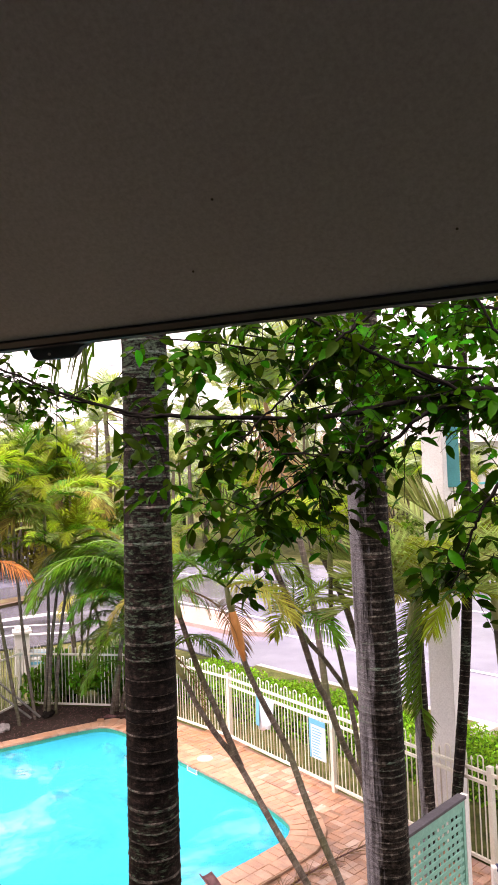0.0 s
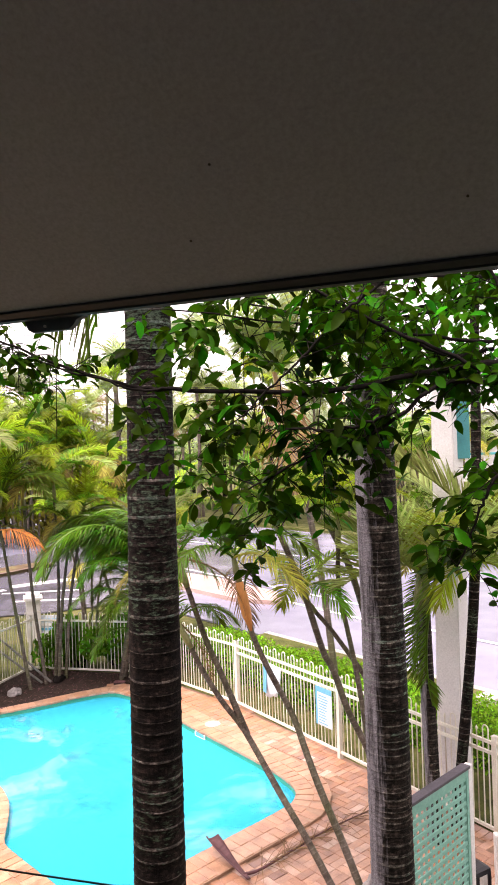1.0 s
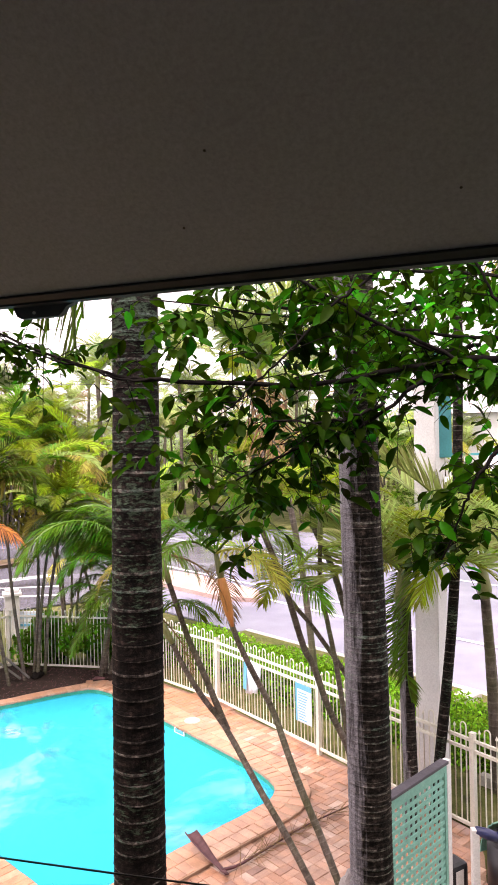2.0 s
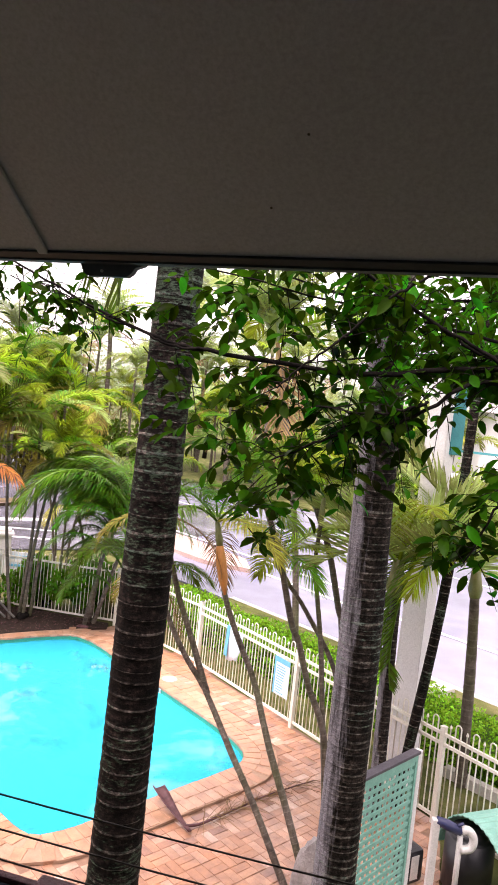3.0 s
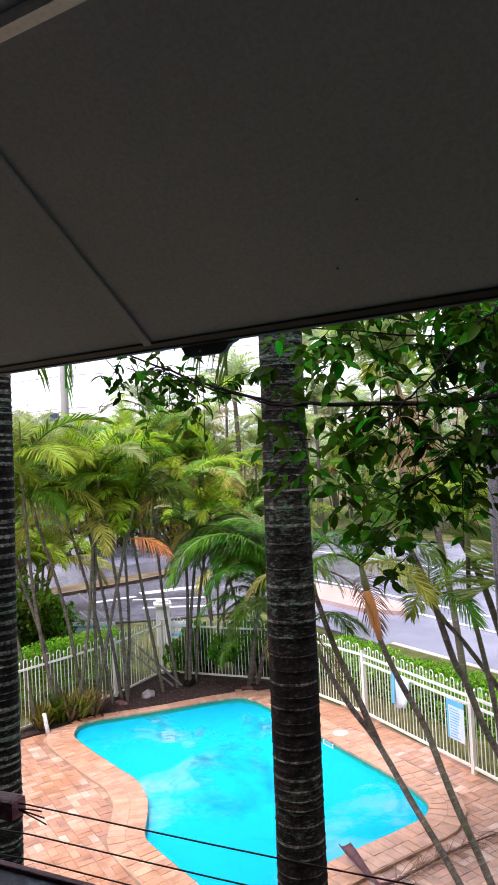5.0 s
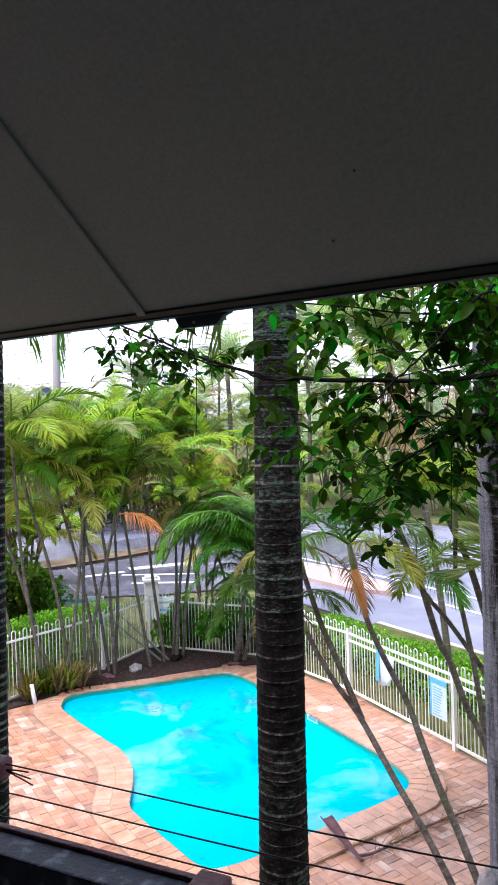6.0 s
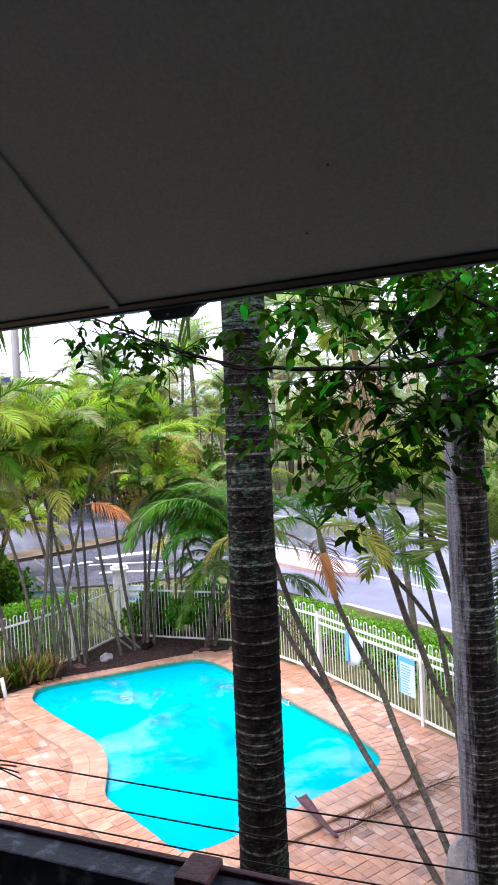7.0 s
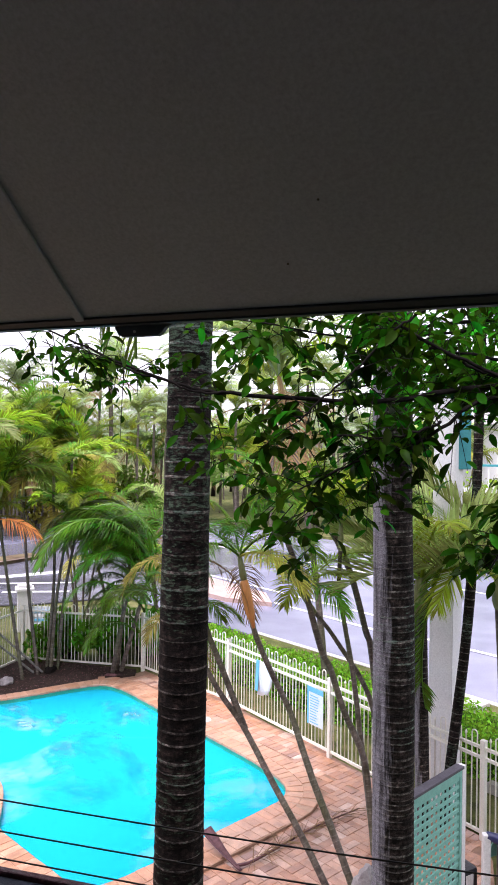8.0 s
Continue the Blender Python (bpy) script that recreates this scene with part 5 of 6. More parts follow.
for m in leaf_at[300:]:
    me = rnd.choice(LEAVES)
    o = len(lv)
    lv += [m @ v.co for v in me.vertices]
    lf += [tuple(i + o for i in q.vertices) for q in me.polygons]
tagged(piece("leaves", mesh_of("leaves", lv, lf, LEAF, True), tree), kind="stuff")


# ---- hedges and low planting ----
def leaf_cloud(count, place, size, rnd):
    verts, faces = [], []
    for _ in range(count):
        p, nrm = place()
        m = Matrix.Translation(p) @ pose(0, 0, 0, rnd.uniform(-70, 70), rnd.uniform(-70, 70), rnd.uniform(0, 360)) @ Matrix.Scale(size * rnd.uniform(0.6, 1.3), 4)
        o = len(verts)
        verts += [m @ Vector(c) for c in ((-0.5, 0, 0), (0, -0.28, 0.06), (0.5, 0, 0), (0, 0.28, 0.06))]
        faces.append((o, o + 1, o + 2, o + 3))
    return verts, faces


def hedge(a0, a1, o0, o1, h, count, label):
    hd = thing("hedge", label, "hedge", kind="stuff")
    # solid block added inside; its dark green holds the shade between the leaves
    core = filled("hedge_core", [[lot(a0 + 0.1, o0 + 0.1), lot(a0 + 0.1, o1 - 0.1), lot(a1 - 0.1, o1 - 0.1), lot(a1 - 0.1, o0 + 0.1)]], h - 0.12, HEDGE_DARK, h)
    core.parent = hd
    r = random.Random(a0)

    def place():
        a, o = r.uniform(a0, a1), r.uniform(o0, o1)
        top = h * (0.9 + 0.07 * math.sin(a * 2.3) + 0.05 * math.sin(a * 5.1 + o * 3))
        k = r.random()
        if k < 0.7:
            return lot(a, o, top + r.uniform(-0.1, 0.05)), None
        if k < 0.92:
            return lot(a, o0 + r.uniform(-0.05, 0.12), r.uniform(-0.05, top)), None
        return lot(a, o1 + r.uniform(-0.12, 0.05), r.uniform(-0.05, top)), None
    piece("hedge_leaves", mesh_of("hedge_leaves", *leaf_cloud(count, place, 0.065, r), HEDGE), hd)


hedge(-9, 12.3, 8.5, 9.65, 0.53, 44000, "bright green clipped hedge beyond the pool fence")
hedge_l = [(-5.2, 14.6), (-6.2, 13.2), (-7.3, 11.6), (-8.8, 9.6)]
hd = thing("hedge", "bright green clipped hedge behind the palm clump", "hedge", kind="stuff")
rl = random.Random(8)


def place_left():
    k = rl.randrange(3)
    a, b = Vector((*hedge_l[k], 0)), Vector((*hedge_l[k + 1], 0))
    p = a.lerp(b, rl.random()) + Vector((-0.83, 0.55, 0)) * rl.uniform(0.25, 1.1)
    p.z = rl.choice((0.78 + rl.uniform(-0.12, 0.1), rl.uniform(-0.1, 0.78)))
    return p, None


piece("hedge_leaves", mesh_of("hedge_leaves", *leaf_cloud(14000, place_left, 0.07, rl), HEDGE), hd)


def bush(x, y, h, w, seed, label="dense dark green bush beyond the pool fence", group="bushes beyond the fence", size=0.16, count=2400, leaf=None):
    r = random.Random(seed)
    t = thing("bush", label, "bush", pose(x, y, -0.15), group)
    for k in range(3):
        tube("stem", [(0.1 * k - 0.1, 0, 0), (0.2 * k - 0.2, 0.05, h * 0.4), (0.3 * k - 0.3, 0.0, h * 0.7)], [0.03, 0.022, 0.012], BARK, t, 6)
    lobes = [(Vector((r.gauss(0, w * 0.3), r.gauss(0, w * 0.25), h * r.uniform(0.25, 0.85))), w * r.uniform(0.2, 0.36)) for _ in range(9)]

    def spot():
        p, s = r.choice(lobes)
        d = Vector((r.gauss(0, 1), r.gauss(0, 1), r.gauss(0, 0.9))).normalized()
        return p + d * s * r.uniform(0.6, 1.1), None
    tagged(piece("leaf_mass", mesh_of("leaf_mass", *leaf_cloud(count, spot, size, r), leaf or FROND), t), kind="stuff")


for k, (x, y, h, w) in enumerate(((-8.6, 14.0, 2.4, 1.7), (-9.6, 13.2, 2.7, 1.8), (-8.0, 15.2, 1.9, 1.5), (-10.6, 12.2, 2.6, 1.9), (-9.4, 15.0, 2.6, 1.7))):
    bush(x, y, h, w, 300 + k)
for k, (x, y, h, w) in enumerate(((-3.9, 15.0, 0.95, 1.1), (-3.1, 15.1, 1.0, 1.2), (-2.3, 15.0, 0.9, 1.1))):
    bush(x, y, h, w, 320 + k)


rb2 = random.Random(91)
for k in range(16):
    y = rb2.uniform(37, 45)
    x = y * (-0.62 + 0.44 * (k + rb2.random()) / 16)
    bush(x, y, rb2.uniform(2.8, 4.4), rb2.uniform(3.6, 5.0), 340 + k, "broad green shrub in the planting beyond the side street", "street shrubs", 0.34, 1900, (FROND, FROND_LIGHT, FROND_YELLOW, FROND)[k % 4])
for k in range(16):
    p = lot(-9 + 2.0 * k + rb2.uniform(-0.6, 0.6), rb2.uniform(27.2, 29.5))
    bush(p.x, p.y, rb2.uniform(2.0, 3.2), rb2.uniform(2.6, 3.8), 360 + k, "green shrub in the planting across the road", "street shrubs", 0.28, 1700, (FROND, FROND_LIGHT, FROND, FROND_PALE)[k % 4])


def shrub(x, y, h, w, material, label, seed, blade=True):
    r = random.Random(seed)
    s = thing("shrub", label, "shrub", pose(x, y, 0), "garden bed shrubs")
    verts, faces = [], []
    for _ in range(120):
        az, lean = r.uniform(0, math.tau), r.uniform(0.1, 1.0)
        ln, wd = h * r.uniform(0.6, 1.15), 0.018
        d = Vector((math.cos(az) * lean, math.sin(az) * lean, 1)).normalized()
        b = Vector((math.cos(az), math.sin(az), 0)) * r.uniform(0, w * 0.3)
        sd = Vector((-math.sin(az), math.cos(az), 0)) * wd
        mid, tip = b + d * ln * 0.6, b + d * ln + Vector((math.cos(az), math.sin(az), -0.5)) * ln * 0.2 * lean
        o = len(verts)
        verts += [b - sd * 0.5, b + sd * 0.5, mid + sd, mid - sd, tip]
        faces += [(o, o + 1, o + 2, o + 3), (o + 3, o + 2, o + 4)]
    tagged(piece("blade_mass", mesh_of("blade_mass", verts, faces, material), s), kind="stuff")


for k, (x, y, h, w, mt) in enumerate(((-5.75, 11.75, 0.55, 0.5, FROND), (-5.5, 12.0, 0.5, 0.5, FROND_YELLOW), (-5.3, 12.15, 0.45, 0.4, FROND_DRY), (-5.95, 11.45, 0.45, 0.4, FROND_YELLOW), (-5.62, 11.86, 0.5, 0.4, FROND_DRY))):
    shrub(x, y, h, w, mt, "low twiggy strap-leaved shrub, olive and dry brown, in the mulch", 90 + k)

# ---- garden bed ----
bed_poly = [(-2.30, 13.66), (-2.53, 13.56), (-2.94, 13.37), (-3.43, 13.10), (-3.9, 12.81), (-4.33, 12.48), (-4.77, 12.19), (-5.18, 11.91), (-5.57, 11.58), (-5.78, 11.3), (-6.1, 11.0), (-6.5, 11.0), (-5.7, 12.7), (-4.78, 14.6), (-2.32, 13.95)]
soil = filled("garden_bed", [bed_poly], -0.005, SOIL, 0.15)
tagged(soil, "dark damp mulch of the garden bed behind the pool", "garden bed", kind="structure")
cv, cf = [], []
rb = random.Random(3)
while len(cf) < 700:
    x, y = rb.uniform(-6.8, -2.4), rb.uniform(10.6, 14.4)
    if not inside(x, y, bed_poly):
        continue
    m = Matrix.Translation((x, y, 0.003)) @ pose(0, 0, 0, rb.uniform(-40, 40), rb.uniform(-40, 40), rb.uniform(0, 360))
    a, b = rb.uniform(0.01, 0.032), rb.uniform(0.004, 0.010)
    o = len(cv)
    cv += [m @ Vector(c) for c in ((-a, -b, 0), (a, -b, 0.004), (a, b, 0), (-a, b, 0.006))]
    cf.append((o, o + 1, o + 2, o + 3))
tagged(piece("mulch_chips", mesh_of("mulch_chips", cv, cf, SPATHE)), "scattered bark chips and dry leaves on the mulch", "mulch", kind="stuff")


def rock(x, y, sx, sy, sz, seed, material=ROCK, label="pale grey garden rock on the mulch"):
    bm = bmesh.new()
    bmesh.ops.create_icosphere(bm, subdivisions=3, radius=1)
    for v in bm.verts:
        v.co *= 1 + 0.35 * noise.noise(v.co * 1.3 + Vector((seed, 0, 0))) + 0.08 * noise.noise(v.co * 5)
        v.co = Vector((v.co.x * sx, v.co.y * sy, max(v.co.z, -0.5) * sz))
    tagged(part("rock", bm, material, m=pose(x, y, sz * 0.4, 0, 0, seed * 40)), label, "rock", "garden rocks")


rock(-4.57, 13.03, 0.13, 0.1, 0.09, 1)
rock(-4.95, 12.6, 0.14, 0.08, 0.05, 4, SPATHE, "broken terracotta lump on the mulch")
rock(-3.95, 13.75, 0.13, 0.1, 0.07, 6, BARK, "dark mossy stump on the mulch")
rock(-2.75, 13.55, 0.12, 0.05, 0.03, 9, SPATHE, "terracotta shard at the edge of the bed")
for a, b in (((-4.05, 13.55, 0.05), (-6.4, 14.2, 1.75)), ((-4.2, 13.5, 0.05), (-6.3, 14.0, 1.42))):
    ob = tube("garden_stake", [a, tuple((u + v) / 2 for u, v in zip(a, b)), b], [0.022, 0.02, 0.018], POLE, None, 8)
    tagged(ob, "grey wooden pole leaning through the palm clump", "pole", "leaning poles")
tagged(tube("pvc_pipe", [(-5.72, 11.2, -0.02), (-5.77, 11.24, 0.14), (-5.82, 11.28, 0.3)], 0.035, PVC, None, 10), "short white plastic pipe standing in the paving", "pipe")


# ---- white pylon with a teal panel ----
pyl = thing("sign_pylon", "tall white plastered pylon with a teal panel at its top", "pylon", pose(2.3, 9.05, 0))
bm = bmesh.new()
foot = [(-0.2, -0.12), (0.06, -0.3), (0.28, 0.02), (0.02, 0.22)]
lo = [bm.verts.new((x, y, -0.2)) for x, y in foot]
hi = [bm.verts.new((x * 0.85 + 0.05, y * 0.85, 5.4)) for x, y in foot]
bm.faces.new(lo[::-1])
bm.faces.new(hi)
for i in range(4):
    bm.faces.new((lo[i], lo[(i + 1) % 4], hi[(i + 1) % 4], hi[i]))
bmesh.ops.bevel(bm, geom=list(bm.edges), offset=0.012, segments=2, affect="EDGES")
part("column", bm, WHITE, pyl)
part("panel", box(bmesh.new(), 0.11, -0.15, 4.15, 0.33, 0.05, 5.5, 0.01), TEAL, pyl, "teal painted side panel")
part("panel_band", box(bmesh.new(), 0.06, -0.17, 4.2, 0.108, 0.0, 4.55, 0.004), MORTAR, pyl, "stained brown fixing")

# ---- lattice screen ----
LA, LB = Vector((1.06, 5.45, 0)), Vector((1.7, 6.08, 0))
ld = (LB - LA).normalized()
LM = Matrix.Translation(LA - ld * 0.35) @ Matrix.Rotation(math.atan2(ld.y, ld.x), 4, "Z")
LW = (LB - LA).length + 0.29
screen = thing("lattice_screen", "sea-green timber lattice screen with a grey cap", "screen", LM)
part("top_cap", box(bmesh.new(), -0.02, -0.04, 1.67, LW + 0.01, 0.04, 1.695, 0.005), CAP_GREY, screen, "weathered grey cap board")
part("top_rail", box(bmesh.new(), 0, -0.025, 1.61, LW, 0.025, 1.669, 0.004), LATTICE, screen)
part("bottom_rail", box(bmesh.new(), 0, -0.025, 0.03, LW, 0.025, 0.10, 0.004), LATTICE, screen)
part("stile", box(bmesh.new(), LW - 0.035, -0.025, -0.05, LW, 0.025, 1.608, 0.004), LATTICE, screen)
part("stile", box(bmesh.new(), 0, -0.025, -0.05, 0.035, 0.025, 1.608, 0.004), LATTICE, screen)
SLAT_H = mesh_of("slat", *[list(x) for x in ([(x, y, z) for x in (0.036, LW - 0.036) for y in (-0.018, -0.006) for z in (-0.015, 0.015)], [(0, 1, 3, 2), (4, 6, 7, 5), (0, 4, 5, 1), (2, 3, 7, 6), (0, 2, 6, 4), (1, 5, 7, 3)])], LATTICE)
SLAT_V = mesh_of("slat", *[list(x) for x in ([(x, y, z) for x in (-0.011, 0.011) for y in (-0.0055, 0.006) for z in (0.101, 1.609)], [(0, 1, 3, 2), (4, 6, 7, 5), (0, 4, 5, 1), (2, 3, 7, 6), (0, 2, 6, 4), (1, 5, 7, 3)])], LATTICE)
z = 0.14
while z < 1.6:
    piece("slat", SLAT_H, screen, pose(0, 0, z))
    z += 0.066
x = 0.075
while x < LW - 0.05:
    piece("slat", SLAT_V, screen, pose(x, 0, 0))
    x += 0.07
tagged(part("white_post", box(bmesh.new(), -0.03, -0.03, -0.1, 0.03, 0.03, 1.68, 0.004), WHITE, m=LM @ pose(LW + 0.045, 0.01, 0)), "square white post beside the lattice screen", "post")

# ---- pool pump corner ----
pump = thing("filter_tank", "black pool filter tank under a green corrugated cover", "pool filter", pose(2.4, 6.75, 0))
bm = bmesh.new()
bmesh.ops.create_cone(bm, cap_ends=True, segments=28, radius1=0.24, radius2=0.24, depth=0.62, matrix=Matrix.Translation((0.14, 0.14, 0.26)))
bmesh.ops.bevel(bm, geom=[e for e in bm.edges if abs(e.verts[0].co.z - e.verts[1].co.z) < 1e-4], offset=0.06, segments=4, affect="EDGES")
part("tank", bm, BLACK, pump, "black plastic tank", True)
verts, faces = [], []
for j in range(2):
    for i in range(41):
        a = math.pi * (0.02 + 0.96 * i / 40)
        r = 0.5
        side_way = Vector((0.38, -0.925, 0)) * r * math.cos(a)
        verts.append(Vector((0.12, 0.0, 0.2 + r * math.sin(a) + 0.012 * (i % 2))) + side_way + Vector((0.925, 0.38, 0)) * 1.2 * j)
for i in range(40):
    faces.append((i, i + 1, 42 + i, 41 + i))
cover = piece("cover", mesh_of("cover", verts, faces, LATTICE), pump, label="sea-green corrugated arched cover")
cover.modifiers.new("thick", "SOLIDIFY").thickness = 0.01
tube("valve", [(-0.31, -0.15, 0.79), (-0.2, -0.15, 0.75), (-0.07, -0.15, 0.70)], [0.035, 0.05, 0.04], NAVY, pump, 12, "navy valve body")
tube("valve_handle", [(-0.12, -0.15, 0.74), (-0.06, -0.17, 0.79)], [0.022, 0.014], NAVY, pump, 8)
tube("pipe", spline([(-0.06, -0.15, 0.71), (0.0, -0.16, 0.72), (0.05, -0.17, 0.65), (0.03, -0.17, 0.56), (-0.06, -0.16, 0.53)], 5), 0.04, PVC, pump, 10, "bent white plastic pipe")
tube("pipe", [(-0.07, -0.15, 0.66), (-0.07, -0.15, -0.02)], 0.028, PVC, pump, 10)
part("pipe_post", box(bmesh.new(), -0.35, -0.18, -0.1, -0.28, -0.11, 0.8, 0.01), PVC, pump, "white pipe riser")
motor = thing("pump_motor", "black pool pump with a grey label", "pump", pose(1.98, 6.98, -0.04, 0, 0, 30))
part("housing", box(bmesh.new(), -0.11, -0.11, 0, 0.11, 0.11, 0.34, 0.05), BLACK, motor)
part("label_plate", box(bmesh.new(), -0.08, -0.124, 0.06, 0.02, -0.121, 0.3), PVC, motor, "pale label plate")
tagged(part("service_pit", box(bmesh.new(), -0.22, -0.16, -0.05, 0.22, 0.16, 0.07, 0.02), KERB, m=pose(3.74, 12.1, 0, 0, 0, 40)), "pale concrete service pit lid on the verge", "pit lid")

# ---- loose things round the pool ----
verts, faces = [], []
for i in range(13):
    s = i / 12
    w = 0.022 + 0.068 * min(1, s * 1.25) ** 1.2
    for j in range(7):
        e = (j - 3) / 3
        verts.append((0.72 * s - 0.05 * s * abs(e), w * e * 0.95, 0.012 + 0.11 * s ** 1.6 + 0.06 * s * abs(e) ** 1.5))
faces = [(i * 7 + j, i * 7 + j + 1, i * 7 + j + 8, i * 7 + j + 7) for i in range(12) for j in range(6)]
sp = piece("palm_spathe", mesh_of("palm_spathe", verts, faces, SPATHE, True), m=pose(-0.22, 7.34, -0.02, 12, 0, 130))
sp.modifiers.new("thick", "SOLIDIFY").thickness = 0.012
tagged(sp, "fallen brown boat-shaped palm spathe lying over the coping", "palm spathe")
stalk = thing("fallen_frond", "dry fallen palm stalk with twigs on the paving", "palm frond")
tube("stalk", spline([(-0.28, 7.42, 0.0), (-0.1, 7.5, 0.0), (0.3, 7.9, -0.01), (0.7, 8.27, -0.01), (1.22, 8.64, 0.0)], 5), [0.018 - 0.0005 * k for k in range(21)], SPATHE, stalk, 7)
tv, tf = [], []
rt = random.Random(12)
for k in range(70):
    s = rt.random()
    p = Vector((-0.1, 7.55, 0.0)).lerp(Vector((1.15, 8.6, 0.0)), s)
    d = Vector((rt.uniform(-0.3, 1), rt.uniform(-0.6, 1), 0)).normalized() * rt.uniform(0.15, 0.4)
    v, f = tube_data([p, p + d * 0.5 + Vector((0, 0, rt.uniform(0.01, 0.05))), p + d + Vector((0, 0, rt.uniform(-0.01, 0.02)))], [0.004, 0.003, 0.002], 4, False)
    o = len(tv)
    tv += v
    tf += [tuple(i + o for i in q) for q in f]
tagged(piece("twig_mass", mesh_of("twig_mass", tv, tf, FROND_DRY), stalk), kind="stuff")
bm = bmesh.new()
bmesh.ops.create_cone(bm, cap_ends=True, segments=24, radius1=0.13, radius2=0.125, depth=0.02, matrix=Matrix.Translation((-0.85, 11.40, -0.004)))
tagged(part("round_cover", bm, KERB), "round pale inspection cover set in the paving", "cover")
sk = thing("skimmer", "white plastic skimmer mouth at the pool's edge", "pool skimmer", pose(-1.03, 11.13, -0.105, 0, 0, 131))
part("frame", box(bmesh.new(), -0.13, -0.03, 0.0, 0.13, 0.01, 0.018, 0.003), PVC, sk)
part("frame", box(bmesh.new(), -0.13, -0.03, 0.0185, -0.105, 0.01, 0.075, 0.003), PVC, sk)
part("frame", box(bmesh.new(), 0.105, -0.03, 0.0185, 0.13, 0.01, 0.075, 0.003), PVC, sk)
part("flap", box(bmesh.new(), -0.10, 0.0, 0.02, 0.10, 0.008, 0.07, 0.002), SIGN_BLUE, sk, "pale blue flap")
hose = tube("pool_hose", spline([(-3.85, 11.27, -0.112), (-3.48, 11.35, -0.112), (-3.13, 11.3, -0.112), (-2.69, 11.15, -0.112), (-2.46, 11.03, -0.112), (-1.94, 10.93, -0.112), (-1.5, 10.98, -0.112), (-1.18, 11.1, -0.112)], 6), 0.011, HOSE, None, 8)
tagged(hose, "pale blue floating hose of a pool cleaner", "hose")

# ---- distance: trees, utility pole, wires, houses, cars ----
rd = random.Random(44)


def far_tree(x, y, h, w, seed):
    r = random.Random(seed)
    t = thing("distant_tree", "hazy green tree beyond the street palms", "tree", pose(x, y, -0.2), "distant trees")
    tube("trunk", [(0, 0, 0), (0.1, 0, h * 0.35), (0, 0.1, h * 0.7)], [0.2, 0.15, 0.07], BARK, t, 8)
    lobes = [(Vector((r.gauss(0, w * 0.3), r.gauss(0, w * 0.3), h * r.uniform(0.35, 0.9))), w * r.uniform(0.18, 0.34)) for _ in range(13)]

    def spot():
        p, s = r.choice(lobes)
        d = Vector((r.gauss(0, 1), r.gauss(0, 1), r.gauss(0, 0.8))).normalized()
        return p + d * s * r.uniform(0.7, 1.1), None
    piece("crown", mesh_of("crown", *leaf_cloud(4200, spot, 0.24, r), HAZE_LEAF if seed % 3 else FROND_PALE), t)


for k in range(22):
    far_tree(-44 + 3.1 * k + rd.uniform(-1, 1), 64 + rd.uniform(-3, 6), rd.uniform(7.2, 9.4), rd.uniform(6, 8.5), 200 + k)
pole = thing("utility_pole", "grey timber power pole with crossarms and wires", "utility pole", pose(-20.5, 45, 0))
tube("mast", [(0, 0, -0.3), (0, 0, 6), (0.05, 0, 13)], [0.30, 0.27, 0.24], POLE, pole, 12)
part("crossarm", box(bmesh.new(), -1.1, -0.06, 11.6, 1.1, 0.06, 11.74, 0.01), POLE, pole)
tube("bracket_arm", [(0, 0, 9.3), (0.35, 0, 9.6), (0.7, -0.1, 9.9)], 0.06, POLE, pole, 8)
part("transformer", box(bmesh.new(), -1.0, -0.2, 7.6, -0.5, 0.2, 8.1, 0.05), NAVY, pole, "small dark line box")
for z, dz in ((11.8, 1.0), (10.6, 0.8), (8.4, -0.4)):
    tube("wire", [(-40, 10, z + dz), (-18, 4, z - 0.5), (0, 0, z), (22, -2, z - 0.6), (46, -4, z + dz)], 0.018, BLACK, pole, 4)


def house(x, y, ang, w, d, h, wall, label, floors=2):
    hs = thing("house", label, "house", pose(x, y, -0.1, 0, 0, ang), "houses across the street")
    part("wall", box(bmesh.new(), -w / 2, -d / 2, 0, w / 2, d / 2, h, 0.02), wall, hs)
    bm = bmesh.new()
    e = 0.6
    vs = [bm.verts.new(c) for c in ((-w / 2 - e, -d / 2 - e, h), (w / 2 + e, -d / 2 - e, h), (w / 2 + e, d / 2 + e, h), (-w / 2 - e, d / 2 + e, h), (-w / 2 + 1.5, 0, h + 1.6), (w / 2 - 1.5, 0, h + 1.6))]
    for q in ((0, 1, 5, 4), (1, 2, 5), (2, 3, 4, 5), (3, 0, 4), (3, 2, 1, 0)):
        bm.faces.new([vs[i] for i in q])
    part("roof", bm, ROOF, hs)
    n = int(w // 2.6)
    for fl in range(floors):
        for k in range(n):
            wx = -w / 2 + (k + 0.5) * w / n
            win = part("window", box(bmesh.new(), wx - 0.75, -d / 2 - 0.05, fl * 2.7 + 0.9, wx + 0.75, -d / 2 - 0.003, fl * 2.7 + 2.2, 0.01), WHITE, hs)
            part("pane", box(bmesh.new(), wx - 0.66, -d / 2 - 0.06, fl * 2.7 + 0.99, wx - 0.03, -d / 2 - 0.052, fl * 2.7 + 2.11), GLASS, win)
            part("pane", box(bmesh.new(), wx + 0.03, -d / 2 - 0.06, fl * 2.7 + 0.99, wx + 0.66, -d / 2 - 0.052, fl * 2.7 + 2.11), GLASS, win)
    return hs


